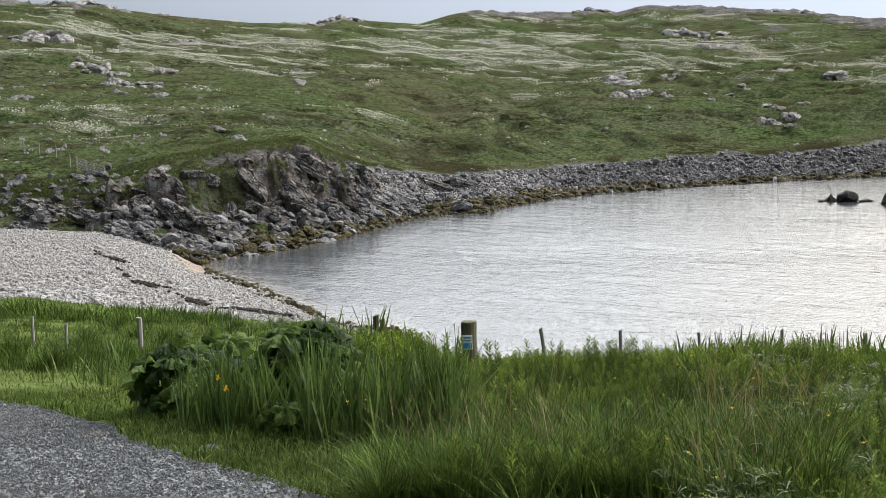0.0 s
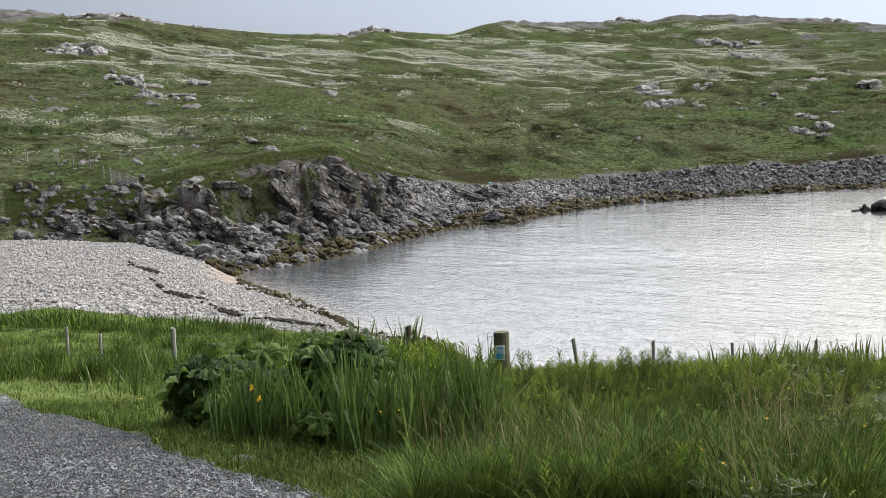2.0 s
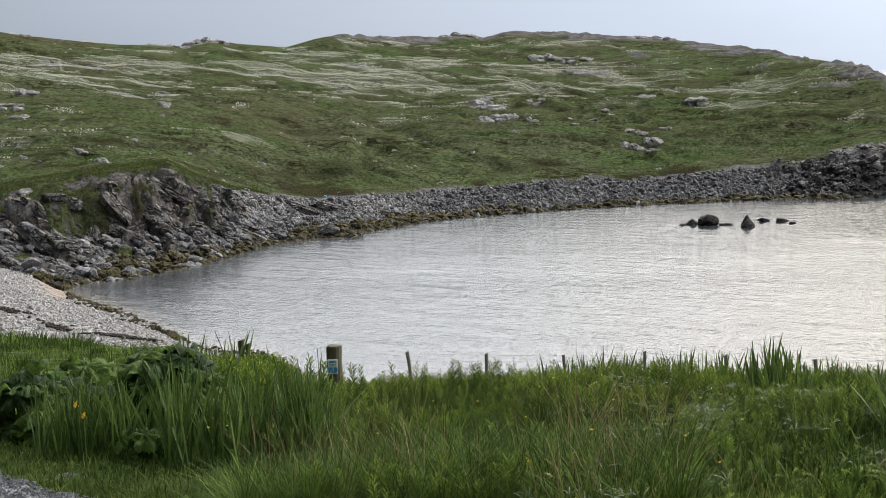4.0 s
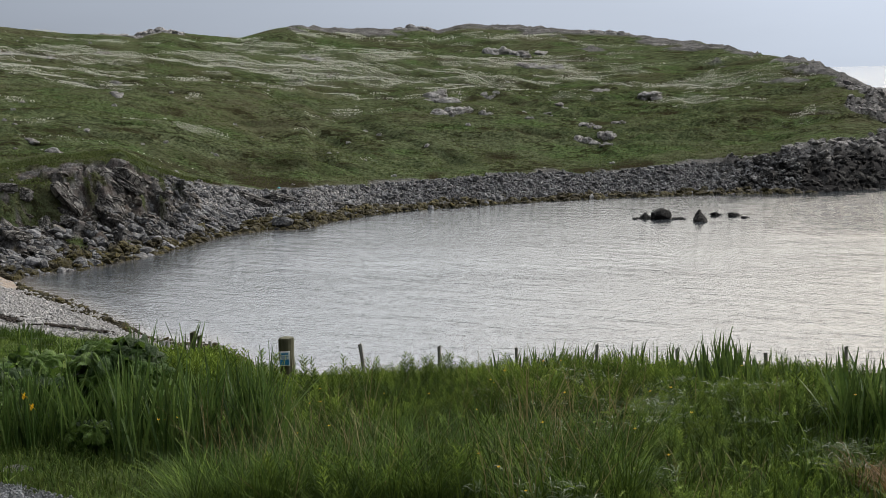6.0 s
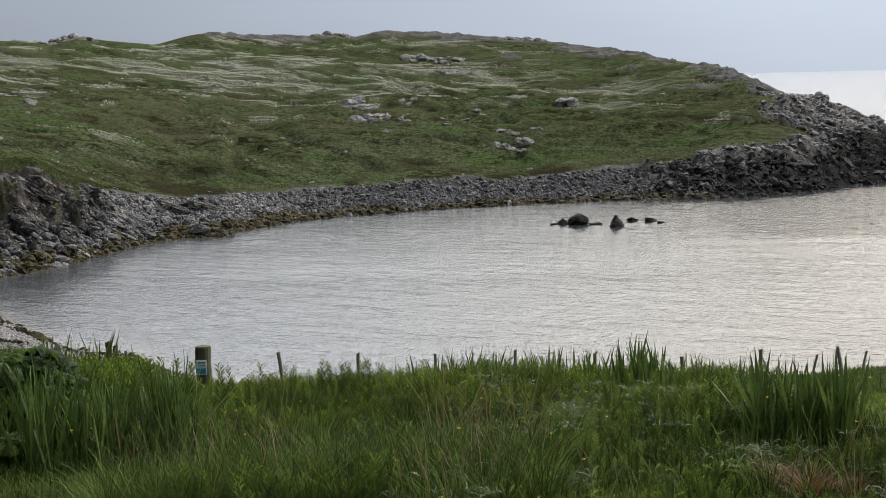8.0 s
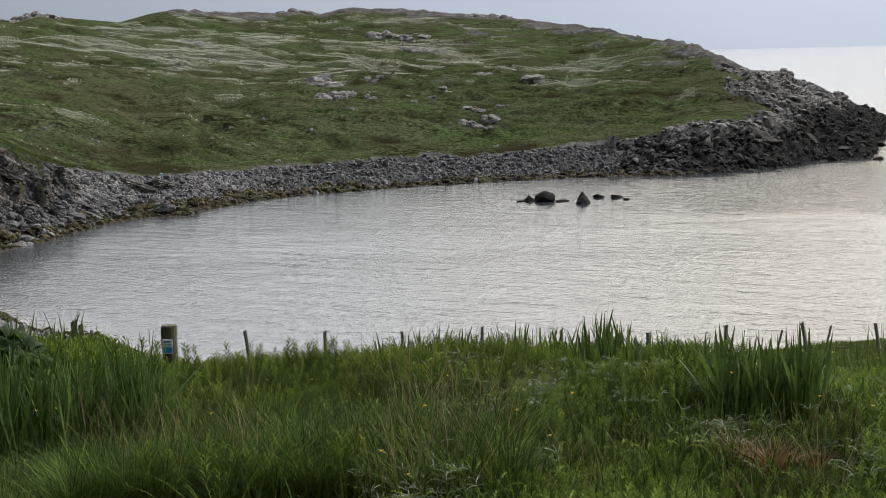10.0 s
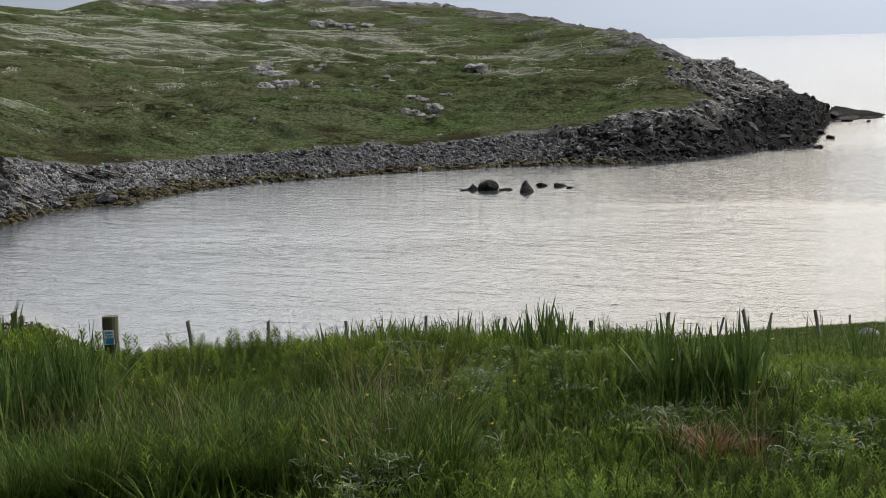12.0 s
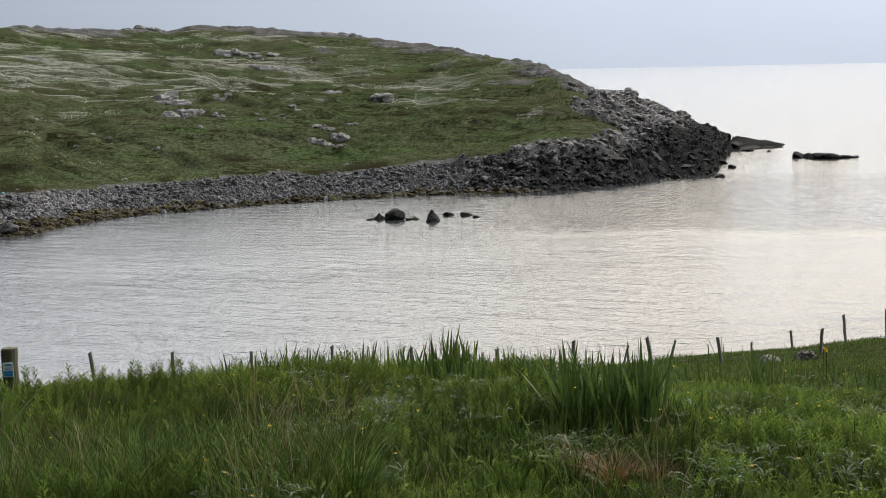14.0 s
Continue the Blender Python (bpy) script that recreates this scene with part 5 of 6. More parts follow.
FRONDS = [frond_rosette(80 + k) for k in range(5)]
p, a, far, r = green(3400, (-34, -7), (6.8, 12.0), 44, (0.6, 0.3), True)
p[:, 2] += r.uniform(0.06, 0.18, len(p))
stuff("silverweed", planted(p, FRONDS, r, (0.25, 0.45)), M_SILVER, "feathery silver-backed leaves low in the meadow", "herbs")
p, a, far, r = green(500, (-34, -6), (6.4, 12), 45, (1.0, -0.2), True)
p[:, 2] += r.uniform(0.0, 0.12, len(p))
stuff("low_herbs", planted(p, FRONDS, r, (0.5, 0.9)), M_HERB, "low feathery green leaves under the meadow grass", "herbs")

# rough turf hanging over the cliff, and tussocks on the hill
p, a, r = shore_belt(40000, (2.2, 17.5), (0.3, 1.25), 53, True)
soft = land(p[:, 0], p[:, 1])[1]["rock"] < 0.5
p = p[soft]
hang = blades(p, r.uniform(0.08, 0.3, len(p)), r.uniform(0.03, 0.06, len(p)), r, (0.5, 1.6), plain=True)
stuff("cliff_turf", hang, M_TURF, "coarse grass overhanging the ledges of the low cliff", "grass")
p, zn, a, far, r = scatter(85000, (-21, 17.6), (112, 230), 54)
keep = (zn["rock"] < 0.5) & (zn["beach"] < 0.5) & (p[:, 2] > 1) & (rough(p[:, 0], p[:, 1] * 1.6, 7, 85, 3) > r.normal(-0.15, 0.35, len(p)))
p = p[keep]
stuff("hill_tussocks", planted(p, TUSSOCKS, r, (0.5, 1.4)), M_TURF, "coarse dull green tussocks over the hillside", "grass")

# cotton grass whitening the far hill in drifts
p, zn, a, far, r = scatter(900000, (-20, 17.6), (112, 290), 52)
keep = r.uniform(0.03, 1, len(p)) < 0.8 * zn["bloom"] ** 1.6
p = p[keep][:120000]
tuft_v = np.array([(1, 0.4, -0.4), (-1, 0.4, -0.3), (0, -0.7, 0.2), (0, 0.3, 1.4)])
tuft_f = np.array([(0, 2, 3), (2, 1, 3)])
p[:, 2] += 0.2
stuff("cotton_grass", planted(p, [(tuft_v * q, tuft_f) for q in (0.028, 0.036, 0.046)], r, (0.5, 1.4)), M_COTTON, "white cotton grass heads drifting across hillside turf", "flowers")

# buttercups dotted over the verge
BUTTERCUP = [(np.array([(0.012 * math.cos(t) * (1 if k % 2 else 0.6), 0.012 * math.sin(t) * (1 if k % 2 else 0.6), 0.005 * (k % 2)) for k, t in enumerate(np.linspace(0, math.tau, 11)[:-1])] + [(0, 0, -0.004)]),
              np.array([(k, (k + 1) % 10, 10) for k in range(10)]))]
p, a, far, r = green(70, (-34, 18), (7.0, 13), 46)
p[:, 2] += r.uniform(0.22, 0.36, len(p))
stuff("buttercups", planted(p, BUTTERCUP, r, (0.7, 1.1)), M_YELLOW, "small yellow buttercups dotted through the grass", "flowers")


# ---- irises ----
def sword(seed):
    """A sword-shaped leaf, folded along its middle, one unit high."""
    r = np.random.default_rng(seed)
    bend, twist, droop = r.uniform(0.03, 0.24), r.uniform(-0.5, 0.5), r.uniform(0, 1) < 0.2
    v, f = [], []
    for k in range(7):
        s = k / 6
        w = 0.018 * (0.75 + 0.5 * s) * min(1, (1 - s) * 3.2) + 0.0006
        out = bend * s * s + (0.25 * max(0, s - 0.62) ** 1.2 if droop else 0)
        up = s - 0.1 * bend * s * s - (0.34 * max(0, s - 0.66) if droop else 0)
        t = twist * s
        side = np.array([-math.sin(t), math.cos(t), 0])
        mid = np.array([out, 0, up])
        v += [mid - side * w, mid + np.array([0.006, 0, 0]), mid + side * w]
    for k in range(6):
        a_k, b_k = 3 * k, 3 * k + 3
        f += [(a_k, a_k + 1, b_k + 1), (a_k, b_k + 1, b_k), (a_k + 1, a_k + 2, b_k + 2), (a_k + 1, b_k + 2, b_k + 1)]
    return mesh_from("leaf", v, f, [M_IRIS_LEAF], True)


M_IRIS_LEAF = leaf_material("iris_leaf", (0.016, 0.036, 0.008), (0.066, 0.13, 0.028), (0.18, 0.26, 0.07), 0.25, 0.4, False, spec=0.35)
SWORDS = [sword(700 + k) for k in range(10)]
iris_r = np.random.default_rng(77)


def iris_clump(bear_k, d_k, across, deep, count, tall, label, broad):
    """A clump of iris, each leaf a part."""
    base = at(bear_k, d_k)
    clump = new("iris_clump")
    clump.location = base
    tagged(clump, label, "iris", "clumps of iris")
    right = Vector((math.cos(radians(bear_k)), math.sin(radians(bear_k)), 0))
    ahead = Vector((-right.y, right.x, 0))
    fans = max(3, count // 6)
    spots = [(iris_r.uniform(-across / 2, across / 2), iris_r.uniform(-deep / 2, deep / 2), iris_r.uniform(0.8, 1.1)) for _ in range(fans)]
    for k in range(count):
        u, w, big = spots[k % fans]
        p = base + right * (u + iris_r.normal(0, 0.04)) + ahead * (w + iris_r.normal(0, 0.04))
        z = float(land(np.array([p.x]), np.array([p.y]))[0][0]) - 0.02
        s = big * iris_r.uniform(*tall)
        leaf = new("leaf", SWORDS[iris_r.integers(10)])
        leaf.parent = clump
        leaf.matrix_basis = Matrix.LocRotScale(Vector((p.x, p.y, z)) - base, Euler((iris_r.normal(0, 0.14), iris_r.normal(0.06, 0.17), iris_r.uniform(0, math.tau))), (s, s * broad, s))
    return clump


IRISES = (
    (2.7, 10.0, 1.1, 0.7, 430, (0.44, 0.68), "large clump of tall dark green iris leaves"),
    (8.3, 10.2, 0.6, 0.4, 240, (0.38, 0.55), "clump of dark green iris leaves with yellow flowers"),
    (6.6, 15.5, 1.2, 0.6, 110, (0.5, 0.7), "stand of green iris leaves behind broad foliage"),
    (4.4, 13.0, 0.8, 0.5, 70, (0.5, 0.72), "stand of green iris leaves behind broad foliage"),
    (11.2, 12.2, 0.35, 0.3, 26, (0.4, 0.6), "small clump of iris leaves beside broad foliage"),
)
IRISES_RIGHT = (
    (-9.5, 15.6, 1.2, 0.7, 90, (0.34, 0.5), "ragged stand of iris leaves above the meadow herbs"),
    (-12.2, 15.2, 1.2, 0.7, 100, (0.34, 0.5), "ragged stand of iris leaves above the meadow herbs"),
    (-14.2, 15.0, 0.6, 0.5, 45, (0.33, 0.48), "small ragged stand of iris leaves in the meadow"),
    (-16.6, 12.8, 0.45, 0.4, 80, (0.42, 0.6), "upright clump of pointed iris leaves in the meadow"),
    (-18.4, 16.2, 0.7, 0.5, 46, (0.32, 0.48), "low stand of iris leaves in the meadow"),
    (-21.8, 9.5, 0.74, 0.4, 230, (0.34, 0.56), "dense clump of tall iris leaves with yellowing tips"),
    (-18.0, 14.6, 0.9, 0.4, 60, (0.34, 0.5), "ragged stand of iris leaves in the meadow"),
    (-19.6, 13.6, 0.5, 0.4, 40, (0.34, 0.5), "ragged stand of iris leaves in the meadow"),
    (-24.9, 15.0, 0.3, 0.3, 18, (0.3, 0.42), "small clump of iris leaves in the meadow"),
    (-27.4, 15.6, 0.7, 0.4, 40, (0.36, 0.5), "low stand of iris leaves in the meadow"),
    (-30.6, 15.0, 1.0, 0.5, 80, (0.34, 0.48), "broad stand of iris leaves near the fence"),
    (-6.6, 19.0, 0.8, 0.5, 36, (0.3, 0.42), "thin stand of iris leaves far down the meadow"),
    (12.8, 16.0, 0.5, 0.4, 30, (0.3, 0.42), "short tuft of rush-like iris leaves near the fence"),
    (13.9, 14.6, 0.4, 0.3, 24, (0.28, 0.4), "short tuft of rush-like iris leaves near the fence"),
)
for row in IRISES:
    iris_clump(*row, 0.74)
for row in IRISES_RIGHT:
    iris_clump(*row, 1.15)


def iris_flower(bear_k, d_k, lift):
    base = at(bear_k, d_k)
    plant = new("iris_flower")
    plant.location = base
    tagged(plant, "yellow iris flower on a green stalk", "flower", "yellow irises")
    bm = bmesh.new()
    bmesh.ops.create_cone(bm, segments=6, radius1=0.006, radius2=0.004, depth=lift, cap_ends=True, matrix=Matrix.Translation((0, 0, lift / 2)))
    part("stalk", bm, M_IRIS_LEAF, plant)
    for k in range(6):
        bm = bmesh.new()
        fall, t = k % 2 == 0, k * math.tau / 6 + lift
        rows = []
        for q in range(5):
            s = q / 4
            out, up = (0.018 * s, lift + 0.01 * s - 0.026 * s * s) if fall else (0.015 * s, lift + 0.02 * s)
            w = (0.011 if fall else 0.006) * math.sin(math.pi * min(0.95, 0.12 + 0.85 * s)) + 0.001
            rows.append([bm.verts.new((out * math.cos(t) - q2 * w * math.sin(t), out * math.sin(t) + q2 * w * math.cos(t), up + 0.004 * abs(q2))) for q2 in (-1, 0, 1)])
        for r0, r1 in zip(rows, rows[1:]):
            for m in (0, 1):
                bm.faces.new((r0[m], r0[m + 1], r1[m + 1], r1[m]))
        part("petal", bm, M_YELLOW, plant, smooth=True)


iris_flower(8.8, 9.95, 0.37)
iris_flower(8.55, 9.9, 0.31)
iris_flower(-30.0, 17.0, 0.36)
iris_flower(-30.1, 17.1, 0.33)


# ---- broad-leaved plants ----
def broad_leaf(seed):
    """A round, lobed and toothed leaf about one unit across, domed like an umbrella, ribs standing up, its stalk joining at the origin."""
    r = np.random.default_rng(seed)
    lobes, ph = 6 + seed % 3, r.uniform(0, 6)
    around, out = 88, 6
    t = -2.85 + 5.7 * np.arange(around) / (around - 1)
    saw = np.abs((t * lobes * 2.2 / 2 + ph) % 1 - 0.5) * 2
    edge = 0.5 * (0.86 + 0.16 * np.cos(t)) * (1 + 0.2 * np.cos(lobes * t * 1.1) + 0.17 * (saw - 0.5) + 0.1 * r.uniform(-1, 1, around))
    v, f = [(0.0, 0.0, 0.0)], []
    for k in range(around):
        for q in range(1, out + 1):
            s = q / out
            rib = 0.05 * math.cos(lobes * t[k] * 1.1) * s + 0.05 * math.sin(5 * t[k] + 9 * s + ph) * s + 0.035 * math.sin(11 * t[k] - 17 * s + 2 * ph) * s + r.normal(0, 0.012)
            v.append((edge[k] * s * math.cos(t[k]), edge[k] * s * math.sin(t[k]), 0.1 * s - 0.24 * s ** 2.2 + rib + 0.06 * math.sin(2 * t[k] + ph) * s))
    for k in range(around - 1):
        a_k, b_k = 1 + k * out, 1 + (k + 1) * out
        f.append((0, a_k, b_k))
        for q in range(out - 1):
            f += [(a_k + q, a_k + q + 1, b_k + q + 1), (a_k + q, b_k + q + 1, b_k + q)]
    return mesh_from("leaf", v, f, [M_BIGLEAF], True)


BROAD = [broad_leaf(900 + k) for k in range(7)]


def broad_plant(bear_k, d_k, count, spread, tall, span, label, seed):
    """Leaves on stalks from one root, the lower ones leaning further out."""
    base = at(bear_k, d_k)
    plant = new("broad_leaved_plant")
    plant.location = base
    tagged(plant, label, "plant", "broad-leaved plants")
    r = np.random.default_rng(seed)
    for k in range(count):
        t, tip_over = k * 2.4 + r.normal(0, 0.25), radians(12 + 88 * (k + 0.5) / count + r.normal(0, 6))
        big = r.uniform(*span) * (1.1 - 0.35 * k / count)
        out = Vector((math.cos(t), math.sin(t), 0))
        reach = spread * math.sin(min(tip_over, math.pi / 2)) * r.uniform(0.8, 1.1)
        lift = tall * (0.18 + 0.82 * math.cos(min(tip_over, 1.5)) ** 0.8) * r.uniform(0.85, 1.05)
        spot = out * reach + Vector((0, 0, lift))
        z_ax = (out * math.sin(tip_over * 0.8) + Vector((r.normal(0, 0.3), r.normal(0, 0.3), math.cos(tip_over * 0.8)))).normalized()
        x_ax = (out - z_ax * out.dot(z_ax)).normalized()
        y_ax = z_ax.cross(x_ax)
        turn = Matrix((x_ax, y_ax, z_ax)).transposed().to_4x4()
        leaf = new("leaf", BROAD[r.integers(7)])
        leaf.parent = plant
        leaf.matrix_basis = Matrix.Translation(spot) @ turn @ Matrix.Diagonal((big, big, big, 1))
        bm = bmesh.new()
        root = Vector((r.normal(0, 0.05), r.normal(0, 0.05), -0.03))
        way = spot - root
        m = Matrix.Translation(root + way / 2) @ way.to_track_quat("Z", "Y").to_matrix().to_4x4()
        bmesh.ops.create_cone(bm, segments=6, radius1=0.013, radius2=0.007, depth=way.length, cap_ends=True, matrix=m)
        part("stalk", bm, M_BIGLEAF, plant)
    return plant


broad_plant(10.3, 10.9, 26, 0.3, 0.5, (0.26, 0.4), "dark broad-leaved plant with toothed umbrella leaves", 5)
broad_plant(5.6, 10.7, 40, 0.36, 0.62, (0.26, 0.42), "large dark broad-leaved plant with ruffled lobed leaves", 6)
broad_plant(8.6, 11.8, 14, 0.36, 0.55, (0.28, 0.42), "dark broad-leaved plant half hidden by iris leaves", 8)
broad_plant(6.6, 9.95, 9, 0.16, 0.2, (0.14, 0.24), "low young broad-leaved plant at the clump's foot", 9)

# rusty sedge by the dense iris clump
r = np.random.default_rng(91)
for bear_k, d_k, per, tall in ((-22.3, 8.0, 220, (0.18, 0.3)), (-23.8, 8.2, 70, (0.1, 0.18)), (-21.2, 8.3, 60, (0.2, 0.36)), (-28.5, 7.4, 60, (0.1, 0.18))):
    c = np.array(at(bear_k, d_k))[None]
    ob = new("sedge_tuft", mesh_from("sedge_tuft", *tufts(c, per, 0.06, tall, (0.003, 0.006), r, (0.4, 1.2)), [M_RUST]))
    tagged(ob, "rust-brown dry sedge tuft in green meadow", "sedge", "sedge tufts")


# ---- fences, posts, sign ----
def post_mesh(name, radius, tall, sides=8, seed=0, flat=True, notch=0.0):
    """A rough post standing on the origin, its top worn, 0.3 of it in the ground."""
    r = np.random.default_rng(seed)
    bm = bmesh.new()
    rows = []
    for h in (-0.3, 0.0, tall * 0.35, tall * 0.7, tall - 0.02, tall):
        k_r = radius * (1 if h < tall else 0.97) * r.uniform(0.97, 1.03)
        off = r.normal(0, radius * 0.08, 2)
        rows.append([bm.verts.new((off[0] + k_r * math.cos(t) * r.uniform(0.93, 1.06), off[1] + k_r * math.sin(t) * r.uniform(0.93, 1.06), h + (notch * math.cos(t) if h == tall else 0))) for t in np.linspace(0, math.tau, sides + 1)[:-1]])
    for a_r, b_r in zip(rows, rows[1:]):
        for k in range(sides):
            bm.faces.new((a_r[k], a_r[(k + 1) % sides], b_r[(k + 1) % sides], b_r[k]))
    bm.faces.new(rows[-1])
    bm.faces.new(rows[0][::-1])
    return bm


def strand(bm, a, b, thick=0.004):
    """A thin four-sided rod from a to b."""
    way = b - a
    m = Matrix.Translation((a + b) / 2) @ way.to_track_quat("Z", "Y").to_matrix().to_4x4()
    bmesh.ops.create_cone(bm, segments=4, radius1=thick / 2, radius2=thick / 2, depth=way.length, cap_ends=False, matrix=m)


def fence(posts, label, netting=True, thick=0.004):
    """posts: bearing, distance, top's height above the sea, half width, lean left or right in degrees."""
    origin = at(posts[0][0], posts[0][1])
    thing = new("fence")
    thing.location = origin
    tagged(thing, label, "fence", "fences above the beach")
    feet = []
    for k, (bear_k, d_k, top, half, lean) in enumerate(posts):
        foot = at(bear_k, d_k)
        tall = max(0.35, top - foot.z) / math.cos(radians(lean))
        foot = at(bear_k - math.degrees(tall * math.sin(radians(lean)) / d_k), d_k)
        ob = part("post", post_mesh("post", half, tall, 7, k + int(d_k * 10), notch=half * 0.4 * (k % 3)), M_WOOD, thing)
        ob.matrix_basis = Matrix.LocRotScale(foot - origin, Euler((radians((k * 37) % 7 - 3), radians(-lean), radians(bear_k))), None)
        feet.append((foot, Matrix.Rotation(radians(bear_k), 3, "Z") @ Matrix.Rotation(radians(-lean), 3, "Y") @ Vector((0, 0, tall))))
    bm = bmesh.new()
    for (fa, ta), (fb, tb) in zip(feet, feet[1:]):
        for s in (0.2, 0.4, 0.6, 0.78, 0.95) if netting else (0.5, 0.92):
            strand(bm, fa + ta * s - origin, fb + tb * s - origin, thick)
        if netting:
            run = (fb - fa).length
            for k in range(1, int(run / 0.22)):
                q = k * 0.22 / run
                strand(bm, (fa + ta * 0.2).lerp(fb + tb * 0.2, q) - origin, (fa + ta * 0.95).lerp(fb + tb * 0.95, q) - origin, thick * 0.6)
    part("wire", bm, M_WIRE, thing, "thin grey fence wire")
    return thing


def top_at(el, d):
    """Height of a top that lies at an elevation, d metres from where the body turns."""
    return EYE_Z + (d - REACH) * math.tan(radians(el))


def sighted(bear_k, d_k):
    """Bearing and distance from where the body turns, for what the eye out in front of it sees at that bearing."""
    a, b = radians(min(1.0, max(-14.0, bear_k))), radians(bear_k)
    x, y = math.sin(a) * REACH + math.sin(b) * (d_k - REACH), math.cos(a) * REACH + math.cos(b) * (d_k - REACH)
    return math.degrees(math.atan2(x, y)), math.hypot(x, y)


LOW_FENCE = ((2.46, 30, -9.69, 0.035, 5), (-3.1, 35, -10.07, 0.05, 7), (-6.07, 36, -10.2, 0.045, -1), (-8.95, 36, -10.3, 0.04, 2), (-11.98, 36, -10.24, 0.04, -2), (-14.95, 36, -10.38, 0.045, 1),
             (-18.2, 36, -10.5, 0.05, 1), (-21.1, 35, -10.23, 0.045, -2), (-23.85, 34, -10.1, 0.045, 10), (-26.46, 35, -10.11, 0.042, 9), (-30.25, 37, -9.7, 0.042, -2), (-32.5, 41, -8.96, 0.04, 2))
fence([(*sighted(b_, d_), top_at(e_, d_), w_, l_) for b_, d_, e_, w_, l_ in LOW_FENCE], "weathered post-and-wire fence along the foot of the meadow", thick=0.0035)
BACK_FENCE = ((-23.15, 44, -10.33, 0.034, -14), (-24.9, 44, -10.2, 0.034, -12), (-27.7, 46, -10.24, 0.034, 0), (-29.12, 44, -9.8, 0.036, 5), (-31.0, 42, -9.21, 0.04, 5))
fence([(*sighted(b_, d_), top_at(e_, d_), w_, l_) for b_, d_, e_, w_, l_ in BACK_FENCE], "leaning grey fence posts with slack wire above the bay", False, thick=0.0035)
LEFT_FENCE = ((19, 19, -8.3, 0.03, 0), (15.71, 19.5, -8.59, 0.02, 0), (14.52, 19, -8.95, 0.02, 0), (11.89, 18, -8.9, 0.031, 1), (4.01, 26, -9.62, 0.035, 0))
fence([(*sighted(b_, d_), top_at(e_, d_), w_, l_) for b_, d_, e_, w_, l_ in LEFT_FENCE], "low post-and-netting fence in meadow grass", thick=0.0009)

# the stout post with its small notice
foot = at(*sighted(-0.43, 19.6))
sign_post = new("strainer_post")
sign_post.location = foot
tagged(sign_post, "stout round timber post with a small notice", "post")
tall = top_at(-9.72, 19.6) - foot.z
part("post", post_mesh("post", 0.098, tall, 14, 5), M_POST, sign_post)
board = bmesh.new()
bmesh.ops.create_cube(board, size=1, matrix=Matrix.Diagonal((0.125, 0.012, 0.18, 1)))
notice = part("notice_board", board, M_WHITE, sign_post, "small white notice with a pale blue panel")
notice.matrix_basis = Matrix.LocRotScale((-0.035, -0.106, tall - 0.25), Euler((0, 0, radians(-6))), None)
for name, w, h, dz, mat in (("panel", 0.115, 0.07, -0.045, M_BLUE), ("heading_bar", 0.09, 0.02, 0.06, M_BLUE), ("text_bar", 0.09, 0.008, 0.025, M_BLUE), ("text_bar", 0.07, 0.008, 0.008, M_BLUE)):
    bm = bmesh.new()
    bmesh.ops.create_cube(bm, size=1, matrix=Matrix.Translation((0, -0.008, dz)) @ Matrix.Diagonal((w, 0.004, h, 1)))
    part(name, bm, mat, notice)

# a pair of old posts side by side at the meadow's edge
foot = at(*sighted(3.0, 30))
gate_post = new("old_gate_post")
gate_post.location = foot
tagged(gate_post, "two old weathered posts standing side by side", "post")
for dx, half, e_ in ((-0.04, 0.06, -9.35), (0.09, 0.05, -9.5)):
    ob = part("post", post_mesh("post", half, top_at(e_, 30) - foot.z, 8, 40 + int(dx * 100), notch=0.02), M_POST, gate_post)
    ob.location = (dx, 0, 0)

# hurdle and stakes on the hill
left_end, right_end = at(13.73, 119.5), at(12.73, 117.5)
hurdle = new("hurdle")
hurdle.location = left_end
tagged(hurdle, "grey wooden sheep hurdle on the hillside", "hurdle")
run = right_end - left_end - Vector((0, 0, 0.3))
for s, up in ((0.02, 1.1), (0.35, 0.95), (0.62, 1.0), (0.98, 0.9)):
    bm = bmesh.new()
    bmesh.ops.create_cube(bm, size=1, matrix=Matrix.Translation(run * s + Vector((0, 0, up / 2 - 0.15))) @ Matrix.Diagonal((0.09, 0.09, up + 0.3, 1)))
    part("upright", bm, M_BLEACHED, hurdle)
for k in range(5):
    bm = bmesh.new()
    z = 0.2 + 0.19 * k
    m = Matrix.Translation(run * 0.5 + Vector((0, -0.07, z))) @ run.to_track_quat("X", "Z").to_matrix().to_4x4()
    bmesh.ops.create_cube(bm, size=1, matrix=m @ Matrix.Diagonal((run.length, 0.03, 0.1, 1)))
    part("rail", bm, M_BLEACHED, hurdle)
for bear_k, d_k in ((16.6, 129), (15.54, 127), (15.0, 125.5), (14.42, 122.8), (13.95, 120.5)):
    ob = part("stake", post_mesh("stake", 0.05, 0.95, 6, int(d_k)), M_WOOD)
    ob.location = at(bear_k, d_k)
    tagged(ob, "grey wooden stake standing in hillside turf", "stake", "stakes on the hill")

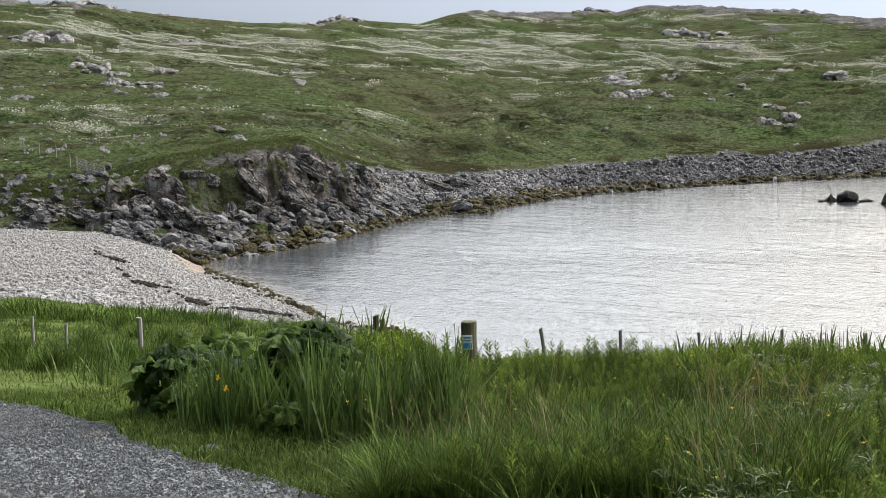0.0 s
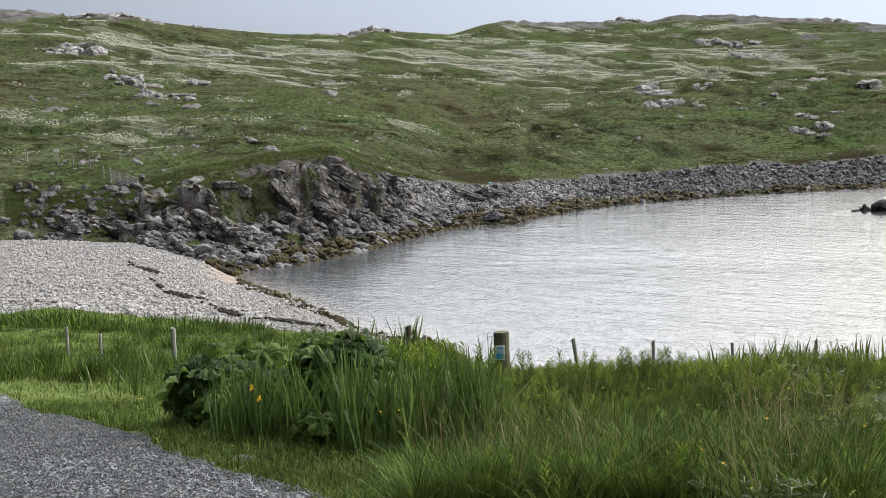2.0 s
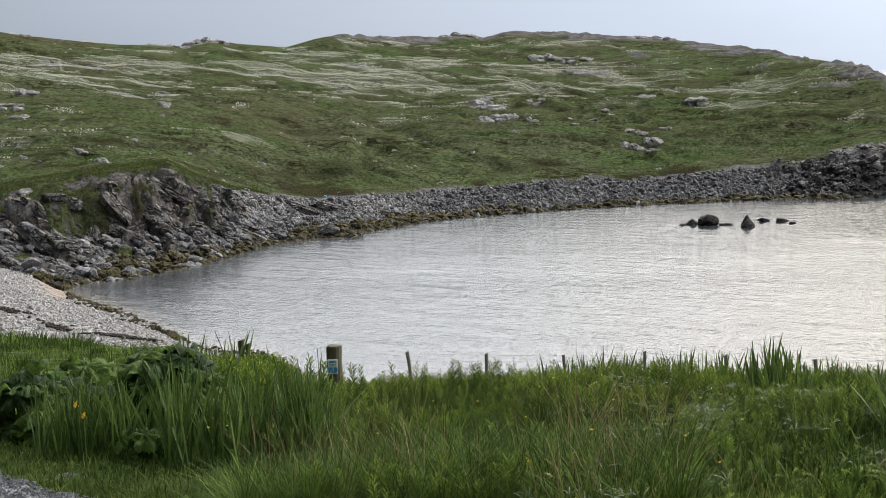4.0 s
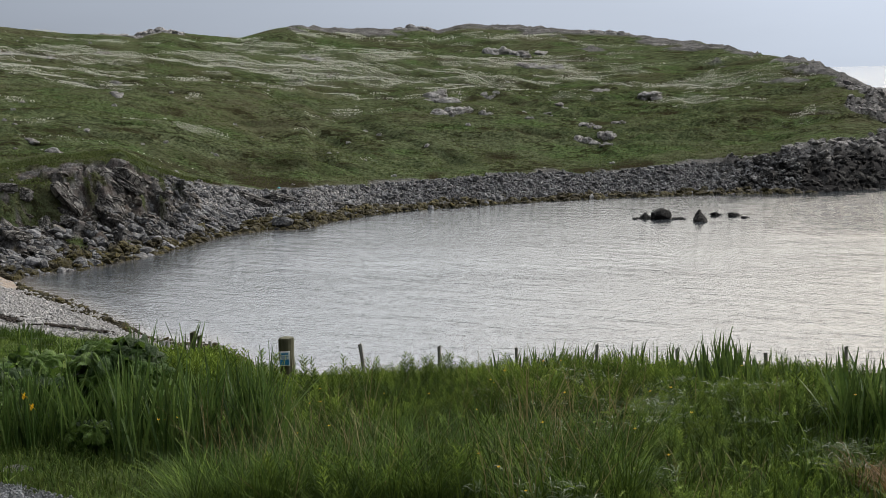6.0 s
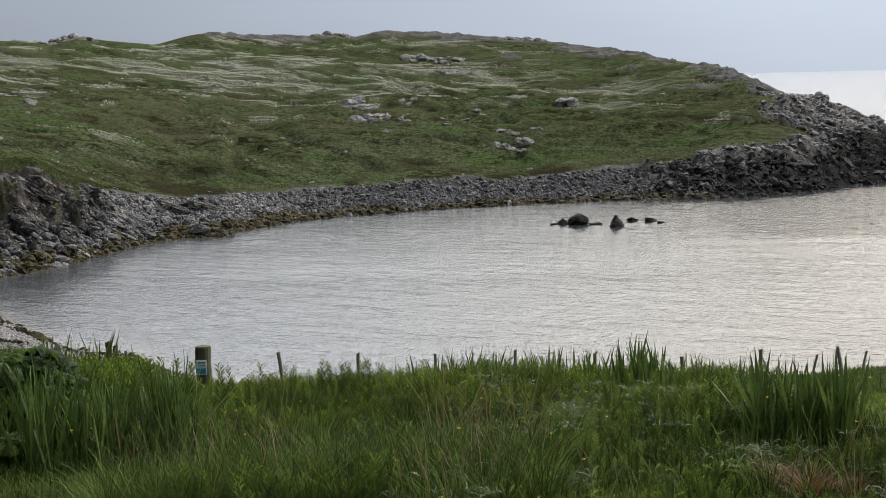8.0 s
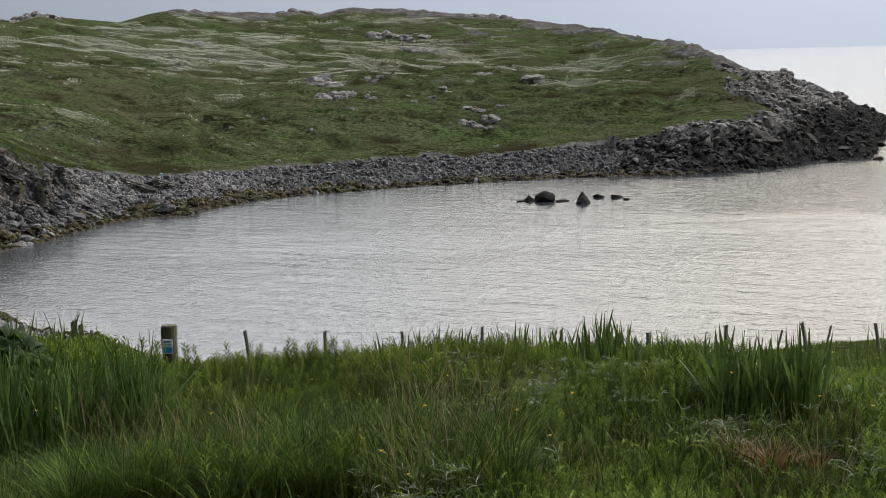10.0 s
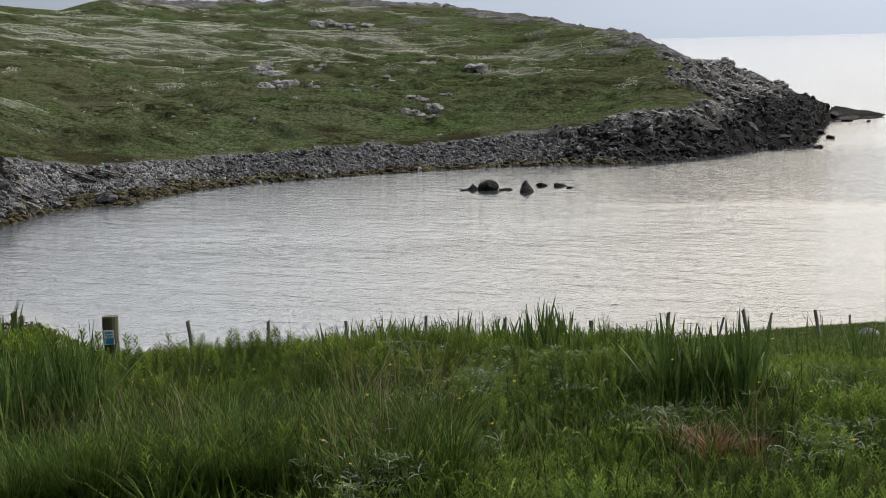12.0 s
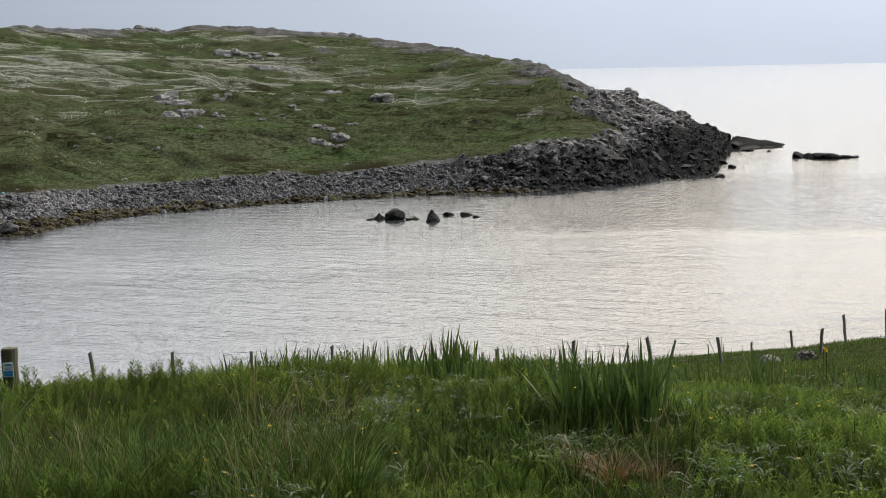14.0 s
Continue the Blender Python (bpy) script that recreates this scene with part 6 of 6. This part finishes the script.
# stones in the meadow
set_rock("field_stone", PALE[1], at(9.3, 9.6, -0.01), (0.12, 0.07, 0.05), 8, "pale flat stone at the road's edge", "rock", "stones in the meadow")
set_rock("field_stone", PALE[5], at(13.3, 10.25, 0.0), (0.08, 0.06, 0.03), 40, "small pale stone at the road's edge", "rock", "stones in the meadow")
set_rock("field_stone", CLIFF[2], at(-29.55, 35.2, 0.12), (0.36, 0.3, 0.26), 20, "dark lichened stone in the meadow near the fence", "rock", "stones in the meadow")
set_rock("field_stone", PALE[7], at(-28.2, 34, 0.06), (0.28, 0.2, 0.13), 5, "pale lichened stone in the meadow grass", "rock", "stones in the meadow")
set_rock("field_stone", PALE[3], at(14.4, 18.6, 0.02), (0.16, 0.12, 0.08), 5, "white stone lying at the fence foot", "rock", "stones in the meadow")

# loose road stone
p, zn, a, far, r = scatter(52000, (4.0, 19), (5.8, 14.2), 61)
keep = zn["road"] > 0.5
stuff("road_gravel", heap(p[keep], np.clip(r.lognormal(-4.7, 0.32, keep.sum()), 0.005, 0.022), CHIPS, r, 0.4, (0.5, 0.85), 0.3), M_GRAVEL, "loose blue-grey crushed stone on the road", "gravel")

# a dead stem leaning out of the near grass
foot = at(-21.1, 7.15)
bm = bmesh.new()
last = Vector((0, 0, -0.03))
for k in range(5):
    s = (k + 1) / 5
    point = Vector((-0.02 * s, 0.03 * s + 0.015 * math.sin(5 * s), 0.24 * s))
    strand(bm, last, point, 0.009 - 0.005 * s)
    last = point
strand(bm, Vector((-0.012, 0.02, 0.15)), Vector((0.03, 0.02, 0.2)), 0.004)
n = Nodes("dead_stem_bark")
M_STEM = n.done(n.ramp(n.noise(40, 4), (0.3, (0.02, 0.014, 0.01)), (0.7, (0.06, 0.042, 0.03))), 0.9)
stem = part("dry_stem", bm, M_STEM)
stem.location = foot
tagged(stem, "thin dead brown stem standing in grass", "stem")

# a scrap of blue plastic thrown up among the boulders
n = Nodes("blue_plastic")
M_PLASTIC = n.done(n.ramp(n.noise(8, 3), (0.3, (0.08, 0.42, 0.5)), (0.7, (0.16, 0.55, 0.62))), 0.4)
v, f = rock_shape(880, 2, 5, (0.6, 0.9), 0.05)
scrap = new("plastic_scrap", mesh_from("plastic_scrap", v * (0.16, 0.1, 0.09), f, [M_PLASTIC], True))
scrap.location = at(-0.24, 129.5, 0.45)
tagged(scrap, "small scrap of blue plastic among boulders", "litter")
